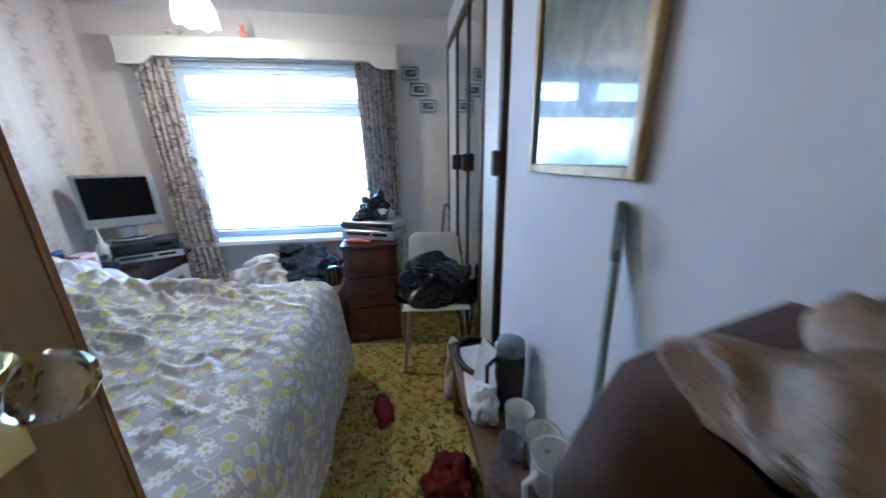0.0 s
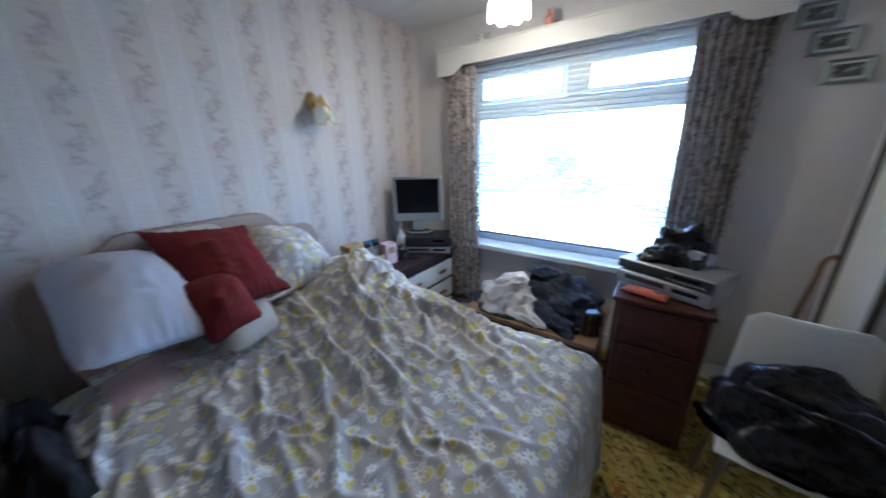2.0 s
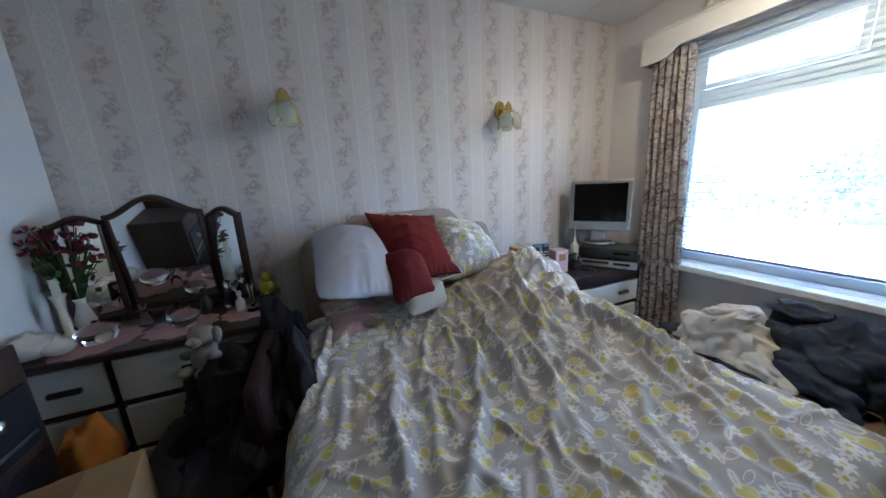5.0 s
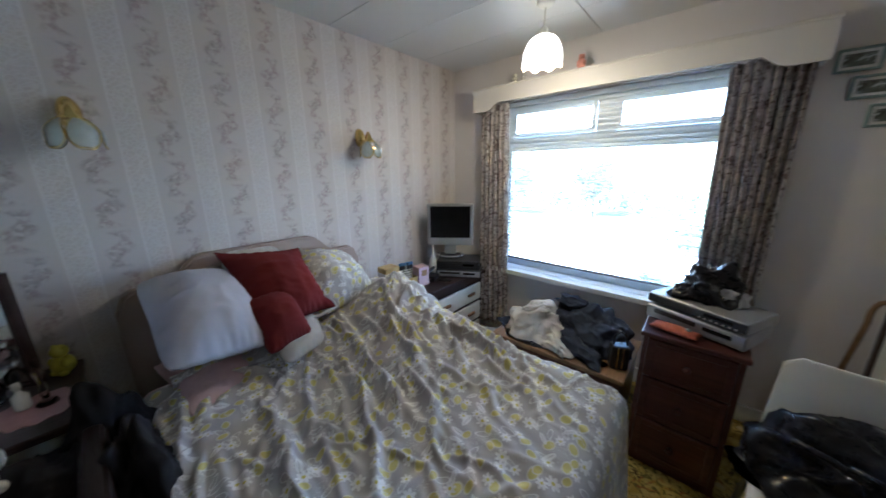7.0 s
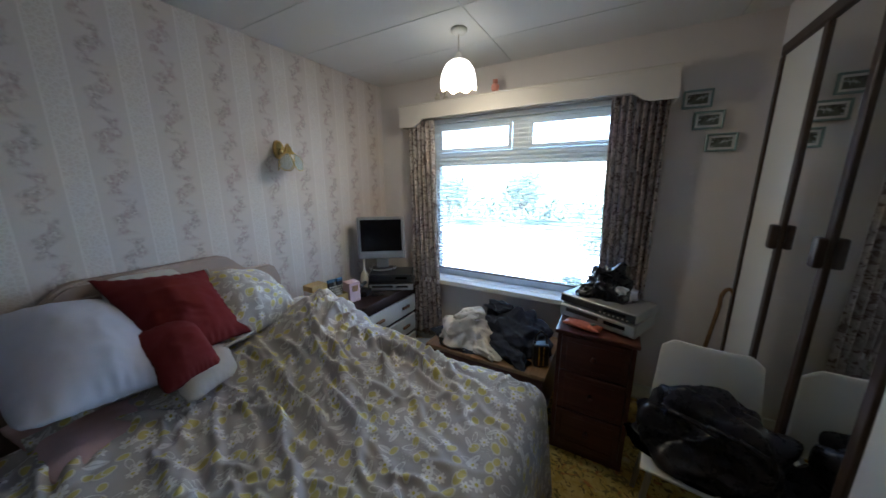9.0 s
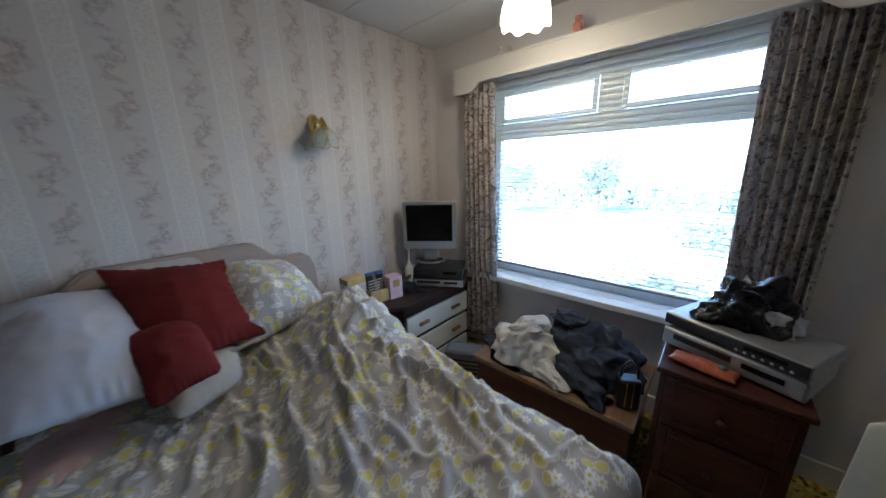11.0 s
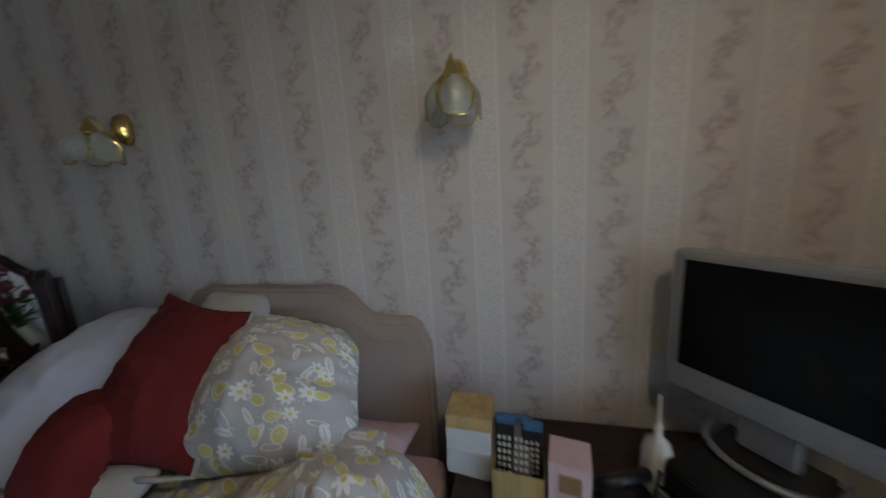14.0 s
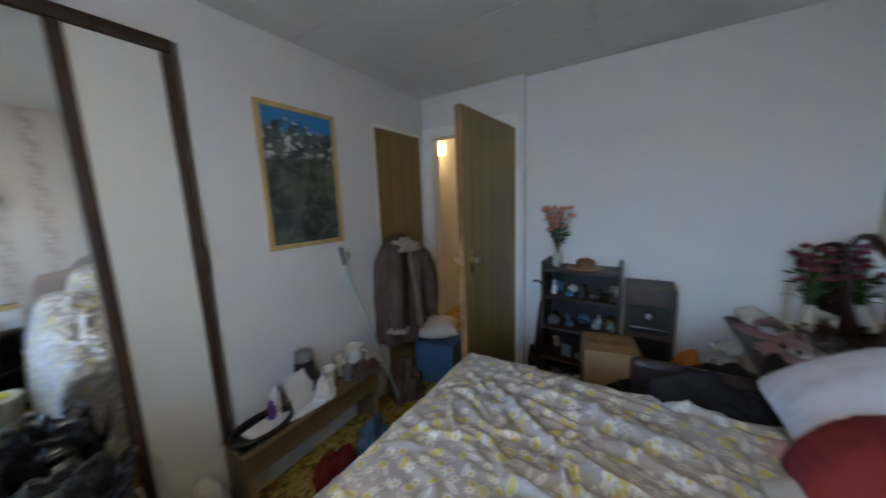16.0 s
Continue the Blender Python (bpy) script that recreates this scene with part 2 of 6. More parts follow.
def make_picture(name, sky_c, mid, dark, scale, cz):
    """A mountain landscape: sky above, snow and rock, woods and grass below."""
    t = Tree(name, 0.35, 0, 0.5)
    x, y, z = t.split(t.obj)
    n = t.noise(scale, 6, None, 0.65, 0.5)
    h = t.math("ADD", t.math("MULTIPLY", t.math("SUBTRACT", z, cz), 1.0), t.math("MULTIPLY", t.math("SUBTRACT", n, 0.5), 0.35))
    c = t.mix(t.ramp(n, 0.35, 0.62), dark, mid)
    c = t.mix(t.math("MULTIPLY", t.ramp(t.noise(scale * 2.2, 5), 0.54, 0.62), t.ramp(h, -0.1, 0.05)), c, (0.62, 0.66, 0.7))
    c = t.mix(t.ramp(h, 0.1, 0.16), c, sky_c)
    t.b.inputs["Coat Weight"].default_value, t.b.inputs["Coat Roughness"].default_value = 1.0, 0.02
    return t.done(c, t.noise(200.0), 0.05)


MAT = {
    "wallpaper": make_wallpaper(), "carpet": make_carpet(), "ceiling": make_ceiling(), "curtain": make_curtain(),
    "duvet": flower_print("floral_cotton", (0.44, 0.42, 0.412), 15.0),
    "paint": plain("white_wall_paint", (0.72, 0.71, 0.73), 0.75, 0, 0.08, 1.5, 0.25, 160),
    "northpaint": plain("cream_wall_paint", (0.73, 0.68, 0.65), 0.8, 0, 0.1, 1.5, 0.25, 160),
    "gloss": plain("white_gloss_paint", (0.84, 0.84, 0.83), 0.35, 0, 0.08, 3.0, 0.06),
    "upvc": plain("white_plastic_frame", (0.70, 0.76, 0.80), 0.35, 0, 0.05, 3.0, 0.03),
    "pelmet": plain("cream_pelmet_paint", (0.74, 0.69, 0.62), 0.6, 0, 0.08, 2.0, 0.15),
    "slat": plain("blind_slat", (0.80, 0.82, 0.84), 0.4, 0, 0.05, 3.0, 0.02),
    "oak": wood("oak_veneer", (0.20, 0.135, 0.048), (0.28, 0.195, 0.075), "Z", 0.4),
    "dull_oak": wood("dull_brown_oak", (0.12, 0.075, 0.035), (0.18, 0.115, 0.055), "Y", 0.5),
    "gold_wood": wood("gilt_wood", (0.42, 0.29, 0.11), (0.58, 0.42, 0.18), "Z", 0.35),
    "mahogany": wood("mahogany_wood", (0.060, 0.018, 0.014), (0.10, 0.033, 0.025), "X", 0.35),
    "darkwood": wood("dark_stained_wood", (0.022, 0.012, 0.010), (0.045, 0.024, 0.019), "Y", 0.3),
    "trim": wood("dark_brown_trim", (0.040, 0.024, 0.018), (0.065, 0.040, 0.030), "Z", 0.4),
    "tan_wood": wood("tan_wood", (0.20, 0.11, 0.05), (0.30, 0.17, 0.08), "Y", 0.45),
    "laminate": plain("cream_laminate", (0.74, 0.73, 0.69), 0.4, 0, 0.06, 2.0, 0.05),
    "drawer": plain("ivory_laminate", (0.70, 0.68, 0.63), 0.4, 0, 0.08, 2.0, 0.05),
    "headboard": plain("beige_velour", (0.44, 0.35, 0.30), 0.95, 0, 0.15, 5.0, 0.4, 300),
    "divan": plain("brown_pink_divan_cloth", (0.26, 0.14, 0.12), 0.95, 0, 0.2, 5.0, 0.4, 300),
    "sheet": plain("pink_cotton", (0.66, 0.47, 0.49), 0.9, 0, 0.12, 5.0, 0.3, 200),
    "pillow": plain("lavender_white_cotton", (0.57, 0.57, 0.66), 0.9, 0, 0.12, 4.0, 0.3, 200),
    "red": plain("red_fleece", (0.17, 0.016, 0.017), 0.95, 0, 0.25, 8.0, 0.5, 260),
    "white_fleece": plain("white_fleece", (0.58, 0.56, 0.53), 0.95, 0, 0.15, 8.0, 0.5, 180, 0.003),
    "silver": plain("silver_plastic", (0.33, 0.335, 0.35), 0.35, 0.35, 0.08, 4.0, 0.04),
    "black": plain("black_plastic", (0.016, 0.016, 0.018), 0.35, 0, 0.3, 6.0, 0.05),
    "black_bag": plain("black_polythene", (0.012, 0.014, 0.022), 0.28, 0, 0.3, 10.0, 0.3, 40, 0.004),
    "navy": plain("navy_cloth", (0.042, 0.052, 0.078), 0.9, 0, 0.3, 8.0, 0.4, 240),
    "black_cloth": plain("black_wool_cloth", (0.012, 0.011, 0.013), 0.95, 0, 0.3, 8.0, 0.4, 240),
    "white_cloth": plain("cream_white_cloth", (0.66, 0.61, 0.54), 0.9, 0, 0.15, 6.0, 0.3, 220),
    "steel": plain("brushed_steel", (0.55, 0.56, 0.58), 0.3, 1.0, 0.1, 8.0, 0.05),
    "brass": plain("polished_brass", (0.76, 0.57, 0.20), 0.12, 1.0, 0.1, 8.0, 0.04),
    "white_plastic": plain("white_plastic", (0.74, 0.72, 0.66), 0.45, 0, 0.06, 4.0, 0.05),
    "tan_cloth": plain("tan_tweed", (0.20, 0.145, 0.105), 0.95, 0, 0.4, 12.0, 0.5, 260, 0.003),
    "brown_cloth": plain("brown_tweed", (0.125, 0.082, 0.066), 0.95, 0, 0.6, 9.0, 0.5, 260, 0.003),
    "fur": plain("beige_fur", (0.42, 0.34, 0.28), 0.95, 0, 0.3, 14.0, 0.9, 160, 0.008),
    "cardboard": plain("cardboard", (0.34, 0.21, 0.10), 0.85, 0, 0.15, 5.0, 0.2),
    "yellow": plain("yellow_plastic", (0.62, 0.56, 0.06), 0.5, 0, 0.1, 5.0, 0.05),
    "paper": plain("white_card", (0.72, 0.71, 0.70), 0.8, 0, 0.08, 5.0, 0.1),
    "pinklace": plain("pink_lace", (0.42, 0.24, 0.235), 0.95, 0, 0.25, 20.0, 0.6, 160, 0.003),
    "green": plain("leaf_green", (0.05, 0.10, 0.03), 0.6, 0, 0.4, 14.0, 0.2),
    "orange": plain("orange_cloth", (0.55, 0.20, 0.03), 0.9, 0, 0.2, 6.0, 0.3),
    "leather": plain("dark_brown_leather", (0.020, 0.010, 0.008), 0.4, 0, 0.3, 8.0, 0.3, 120, 0.002),
    "blue": plain("blue_plastic", (0.07, 0.16, 0.30), 0.5, 0, 0.2, 6.0, 0.1),
    "pinkpetal": plain("pink_petal", (0.22, 0.045, 0.075), 0.8, 0, 0.3, 20.0, 0.2),
    "peach": plain("peach_petal", (0.62, 0.27, 0.20), 0.8, 0, 0.3, 20.0, 0.2),
    "toyfur": plain("grey_beige_plush", (0.33, 0.29, 0.25), 0.98, 0, 0.25, 14.0, 0.9, 140, 0.005),
    "ceramic": plain("cream_ceramic", (0.62, 0.57, 0.48), 0.25, 0, 0.15, 9.0, 0.05),
    "teal": plain("grey_green_metal", (0.24, 0.32, 0.31), 0.4, 0.3, 0.15, 6.0, 0.05),
    "pale_teal": plain("pale_green_grey_enamel", (0.40, 0.48, 0.47), 0.4, 0.1, 0.15, 6.0, 0.05),
    "purple": plain("purple_plastic", (0.20, 0.09, 0.36), 0.4, 0, 0.1, 6.0, 0.05),
    "grey": plain("grey_plastic", (0.20, 0.20, 0.21), 0.5, 0, 0.2, 6.0, 0.1),
}


def make_mirror():
    t = Tree("mirror_glass", 0.02, 1.0)
    return t.done((0.86, 0.88, 0.88))


def make_glass(name, color, rough=0.0):
    t = Tree(name, rough)
    t.b.inputs["Transmission Weight"].default_value = 1.0
    t.b.inputs["IOR"].default_value = 1.45
    return t.done(color)


def make_glow(name, color, strength):
    t = Tree(name, 0.5)
    t.b.inputs["Emission Color"].default_value = (*color, 1)
    t.b.inputs["Emission Strength"].default_value = strength
    return t.done(color)


MAT["mirror"] = make_mirror()
MAT["glass"] = make_glass("window_glass", (1, 1, 1))
# a little translucent white in the panes stands in for glare over the view
gt = MAT["glass"].node_tree
veil, veil_mix = gt.nodes.new("ShaderNodeBsdfTranslucent"), gt.nodes.new("ShaderNodeMixShader")
veil.inputs[0].default_value = (0.93, 0.97, 0.97, 1)
veil_mix.inputs[0].default_value = 0.06
gt.links.new(gt.nodes["Principled BSDF"].outputs[0], veil_mix.inputs[1]), gt.links.new(veil.outputs[0], veil_mix.inputs[2])
gt.links.new(veil_mix.outputs[0], gt.nodes["Material Output"].inputs[0])
# thin slats let some daylight through
st_tree = MAT["slat"].node_tree
thin_slat, slat_mix = st_tree.nodes.new("ShaderNodeBsdfTranslucent"), st_tree.nodes.new("ShaderNodeMixShader")
thin_slat.inputs[0].default_value = (0.82, 0.88, 0.90, 1)
slat_mix.inputs[0].default_value = 0.3
st_tree.links.new(st_tree.nodes["Principled BSDF"].outputs[0], slat_mix.inputs[1]), st_tree.links.new(thin_slat.outputs[0], slat_mix.inputs[2])
st_tree.links.new(slat_mix.outputs[0], st_tree.nodes["Material Output"].inputs[0])
MAT["frost"] = make_glass("pale_green_glass", (0.90, 0.96, 0.94), 0.22)
MAT["frost"].node_tree.nodes["Principled BSDF"].inputs["Transmission Weight"].default_value = 0.82
MAT["clear"] = make_glass("clear_glass", (0.93, 0.95, 0.95), 0.03)
MAT["shade"] = make_glow("lit_glass_shade", (1.0, 0.88, 0.66), 0.35)
MAT["hall_lamp"] = make_glow("hall_lamp_glow", (1.0, 0.62, 0.16), 0.6)
MAT["screen"] = plain("dark_screen", (0.004, 0.004, 0.005), 0.22, 0, 0.1, 3.0, 0.0, spec=0.15)
MAT["painting"] = make_picture("mountain_painting", (0.03, 0.20, 0.50), (0.10, 0.13, 0.10), (0.015, 0.03, 0.035), 9.0, 0.15)
MAT["photo"] = make_picture("small_photo", (0.30, 0.36, 0.36), (0.12, 0.14, 0.12), (0.03, 0.035, 0.03), 25.0, 0.0)


# ---- building helpers ----
def box(bm, x0, y0, z0, x1, y1, z1, bevel=0.0, seg=1):
    r = bmesh.ops.create_cube(bm, size=1.0)
    vs = r["verts"]
    for v in vs:
        v.co = Vector(((x0 + x1) / 2 + v.co.x * (x1 - x0), (y0 + y1) / 2 + v.co.y * (y1 - y0), (z0 + z1) / 2 + v.co.z * (z1 - z0)))
    if bevel > 0:
        es = {e for v in vs for e in v.link_edges}
        bmesh.ops.bevel(bm, geom=list(es), offset=bevel, segments=seg, affect="EDGES", profile=0.5)
    return bm


def solid(x0, y0, z0, x1, y1, z1, bevel=0.003, seg=1):
    return box(bmesh.new(), x0, y0, z0, x1, y1, z1, bevel, seg)


def lathe(profile, seg=24, bm=None, cx=0.0, cy=0.0):
    """Turn (radius, height) pairs round the z axis."""
    bm = bm or bmesh.new()
    rings = [[bm.verts.new((cx + r * math.cos(2 * math.pi * k / seg), cy + r * math.sin(2 * math.pi * k / seg), z)) for k in range(seg)] for r, z in profile]
    for a, b in zip(rings, rings[1:]):
        for k in range(seg):
            bm.faces.new((a[k], a[(k + 1) % seg], b[(k + 1) % seg], b[k]))
    for ring, flip in ((rings[0], True), (rings[-1], False)):
        if (ring[0].co - ring[seg // 2].co).length > 1e-4:
            bm.faces.new(ring[::-1] if flip else ring)
    return bm


def tube(points, r, seg=10, bm=None):
    """A round bar along a line of points."""
    bm = bm or bmesh.new()
    pts = [Vector(p) for p in points]
    rings = []
    for i, p in enumerate(pts):
        d = (pts[min(i + 1, len(pts) - 1)] - pts[max(i - 1, 0)]).normalized()
        a = d.orthogonal().normalized() if i == 0 else (rings_a - d * rings_a.dot(d)).normalized()
        rings_a = a
        b = d.cross(a)
        rr = r[i] if isinstance(r, (list, tuple)) else r
        rings.append([bm.verts.new(p + rr * (math.cos(2 * math.pi * k / seg) * a + math.sin(2 * math.pi * k / seg) * b)) for k in range(seg)])
    for a, b in zip(rings, rings[1:]):
        for k in range(seg):
            bm.faces.new((a[k], a[(k + 1) % seg], b[(k + 1) % seg], b[k]))
    bm.faces.new(rings[0][::-1]), bm.faces.new(rings[-1])
    return bm


def grid(nu, nv, fn, bm=None, closed=False):
    """A sheet of nu x nv cells, fn(u, v) with u and v from 0 to 1 giving a place, or a place and a uv."""
    bm = bm or bmesh.new()
    uvl = bm.loops.layers.uv.verify()
    vs, uvs = [], {}
    for i in range(nu + 1):
        row = []
        for j in range(nv + 1):
            p = fn(i / nu, j / nv)
            q = None
            if len(p) == 2:
                p, q = p
            v = bm.verts.new(p)
            uvs[v] = q or (i / nu, j / nv)
            row.append(v)
        vs.append(row)
    for i in range(nu):
        for j in range(nv):
            f = bm.faces.new((vs[i][j], vs[i + 1][j], vs[i + 1][j + 1], vs[i][j + 1]))
            f.smooth = True
            for l in f.loops:
                l[uvl].uv = uvs[l.vert]
    return bm


def extruded(outline, depth, axis="y", bm=None):
    """A flat outline of (a, b) pairs in the xz, xy or yz plane, given a depth along the third axis."""
    bm = bm or bmesh.new()
    place = {"y": lambda a, b, d: (a, d, b), "z": lambda a, b, d: (a, b, d), "x": lambda a, b, d: (d, a, b)}[axis]
    f = bm.faces.new([bm.verts.new(place(a, b, 0)) for a, b in outline])
    r = bmesh.ops.extrude_face_region(bm, geom=[f])
    for v in r["geom"]:
        if isinstance(v, bmesh.types.BMVert):
            v.co += Vector(place(0, 0, depth))
    bmesh.ops.recalc_face_normals(bm, faces=bm.faces)
    return bm


def mesh_of(name, bm, material, smooth=False):
    me = bpy.data.meshes.new(name)
    bmesh.ops.recalc_face_normals(bm, faces=bm.faces[:])
    bm.to_mesh(me)
    bm.free()
    me.materials.append(MAT[material] if isinstance(material, str) else material)
    if smooth:
        me.polygons.foreach_set("use_smooth", [True] * len(me.polygons))
    return me


def part(name, bm, material, parent, label="", smooth=False, at=None):
    ob = new(name, mesh_of(name, bm, material, smooth))
    ob.parent = parent
    if at is not None:
        ob.matrix_basis = at
    return tagged(ob, label)


def structure(name, bm, material, label="", smooth=False, category=""):
    return tagged(new(name, mesh_of(name, bm, material, smooth)), label, category or name.split("_")[0], "", "structure")


def thing(name, label, category, x, y, z, turn=0.0, group=""):
    ob = new(name)
    ob.matrix_basis = pose(x, y, z, 0, 0, turn)
    ob.empty_display_size = 0.1
    return tagged(ob, label, category, group)


def lone(name, bm, material, label, category, x, y, z, turn=0.0, group="", smooth=False, rx=0.0, ry=0.0):
    ob = new(name, mesh_of(name, bm, material, smooth))
    ob.matrix_basis = pose(x, y, z, rx, ry, turn)
    return tagged(ob, label, category, group)


def fold(x, y, s, seed=0.0):
    """Cloth folds: sharp ridges of two sizes, from -1 to 1."""
    a = 1 - 2 * abs(noise.noise(Vector((x * s, y * s, seed))))
    b = 1 - 2 * abs(noise.noise(Vector((x * s * 2.3 + 5, y * s * 2.3, seed + 9))))
    return 0.65 * a + 0.35 * b


def ridge(x, y, z, s, seed):
    """One sharp-crested fold field, from 0 to 1."""
    w = 0.35 * noise.noise(Vector((x * s * 0.5, y * s * 0.5, z * s * 0.5 + seed)))
    n = abs(noise.noise(Vector((x * s + w * 2, y * s - w, z * s + seed * 1.7))))
    return (1 - min(1.0, n * 2.6)) ** 1.6


def heap(w, d, h, seed, rough=0.22, scale=5.0, levels=5, flat=0.0):
    """A crumpled heap of cloth or film standing on z = 0."""
    bm = bmesh.new()
    bmesh.ops.create_icosphere(bm, subdivisions=levels, radius=1.0)
    k0 = min(w, d, h)
    for v in bm.verts:
        p = v.co.copy()
        q = Vector((p.x * w, p.y * d, p.z * h))
        lump = 1 + 0.34 * noise.noise(p * 1.5 + Vector((seed, 0, 0))) + 0.16 * noise.noise(p * 3.1 + Vector((0, seed, 0)))
        r1 = ridge(q.x, q.y * 0.55, q.z * 0.8, scale * 1.1, seed) - 0.4
        r2 = ridge(q.x * 0.5 + q.y, q.y - q.x * 0.3, q.z, scale * 2.1, seed + 3) - 0.4
        r3 = ridge(q.x, q.y, q.z, scale * 4.5, seed + 7) - 0.4
        out = k0 * rough * (0.9 * r1 + 0.55 * r2 + 0.2 * r3)
        n = Vector((p.x / w, p.y / d, p.z / h)).normalized()
        c = Vector((q.x * lump, q.y * lump, q.z * lump)) + n * out
        if c.z < 0.0:
            c.z = 0.0
        v.co = c
    for f in bm.faces:
        f.smooth = True
    return bm


def pillow_mesh(w, d, h, seed, n=36, crease=0.012, pinch=0.10, corner=0.0):
    """A stuffed pillow, w x d across, h thick, lying on z = 0, with pinched corners."""
    bm = bmesh.new()

    def side(sign):
        def fn(u, v):
            a, b = 2 * u - 1, 2 * v - 1
            t = max(0.0, (1 - a * a) * (1 - b * b)) ** 0.42
            x = a * w / 2 * (1 - pinch * (1 - b * b) - corner * b ** 4)
            y = b * d / 2 * (1 - pinch * (1 - a * a) - corner * a ** 4)
            z = h / 2 + sign * h / 2 * t + crease * fold(x, y, 7.0, seed) * (0.4 + t) * (1 if sign > 0 else 0.3)
            return (x, y, z), (u * w, v * d)
        return fn
    grid(n, n, side(1), bm), grid(n, n, side(-1), bm)
    bmesh.ops.remove_doubles(bm, verts=bm.verts[:], dist=0.0008)
    return bm


# ---- the shell ----
T = 0.12
structure("floor", solid(-T, SOUTH - 2.2, -0.1, EAST + 0.7, 0.25, 0.0, 0), "carpet", "worn yellow and olive patterned carpet", category="carpet")
structure("wall_west", solid(-T, SOUTH - T, 0, 0, 0.0, CEIL, 0), "wallpaper", "striped cream wallpaper with faded rose sprigs", category="wall")
WX0, WX1, WZ0, WZ1 = 0.50, 2.04, 0.655, 2.02
bm = bmesh.new()
box(bm, -T, 0, 0, WX0, 0.25, CEIL), box(bm, WX1, 0, 0, EAST + T, 0.25, CEIL)
box(bm, WX0, 0, 0, WX1, 0.25, WZ0), box(bm, WX0, 0, WZ1, WX1, 0.25, CEIL)
structure("wall_north", bm, "northpaint", "plain cream papered wall under the window", category="wall")
CY0, CY1, CZ = -3.17, -2.615, 2.02
bm = bmesh.new()
box(bm, EAST, -1.52, 0, EAST + T, CY1 + 0.0, CEIL), box(bm, EAST, CY0, CZ, EAST + T, CY1, CEIL), box(bm, EAST, SOUTH - T, 0, EAST + T, CY0, CEIL)
box(bm, EAST + 0.5, -1.52, 0, EAST + 0.6, 0.0, CEIL), box(bm, EAST, -1.52, 2.145, EAST + 0.5, 0, CEIL), box(bm, EAST, -0.08, 0, EAST + 0.5, 0, 2.145)
structure("wall_east", bm, "paint", "plain white painted wall", category="wall")
DX0, DX1, DZ = 1.81, 2.55, 2.03
bm = bmesh.new()
box(bm, 0, SOUTH - 0.07 - T, 0, 1.715, SOUTH - 0.07, CEIL), box(bm, 1.715, SOUTH - T, 0, DX0, SOUTH, CEIL), box(bm, DX0, SOUTH - T, DZ, DX1, SOUTH, CEIL), box(bm, DX1, SOUTH - T, 0, EAST, SOUTH, CEIL)
structure("wall_south", bm, "paint", "plain white wall with a shallow boxed corner", category="wall")
bm = solid(-T, SOUTH - 2.2, CEIL, EAST + 0.7, 0.25, CEIL + 0.1, 0)
# boards of the ceiling, with narrow grooves between them
y = 0.0
while y > SOUTH - 0.07:
    x = 0.0
    y1 = max(y - 0.405, SOUTH - 0.07)
    while x < EAST:
        x1 = min(x + 1.215, EAST)
        box(bm, x + 0.002, y1 + 0.002, CEIL - 0.008, x1 - 0.002, y - 0.002, CEIL + 0.002, 0.002)
        x = x1
    y = y1
structure("ceiling", bm, "ceiling", "white ceiling of long grooved boards")
# hall beyond the door
bm = bmesh.new()
box(bm, 1.0, SOUTH - 2.2, 0, 3.2, SOUTH - 2.08, CEIL), box(bm, 0.95, SOUTH - 2.2, 0, 1.05, SOUTH - T - 0.07, CEIL), box(bm, 3.1, SOUTH - 2.2, 0, 3.2, SOUTH - T, CEIL)
box(bm, EAST + T, SOUTH - T, 0, 3.2, SOUTH, CEIL)
structure("wall_hall", bm, "pelmet", "plain cream hall wall beyond the door", category="wall")
bm = solid(0.0, SOUTH - 0.07, 0, 0.015, -0.0, 0.11)
box(bm, 0.015, -0.015, 0, EAST, 0.0, 0.11), box(bm, 0.015, SOUTH - 0.07, 0, 1.715, SOUTH - 0.055, 0.11), box(bm, EAST - 0.015, CY1 + 0.06, 0, EAST, -1.52, 0.11)
structure("baseboard", bm, "gloss", "white painted skirting board")


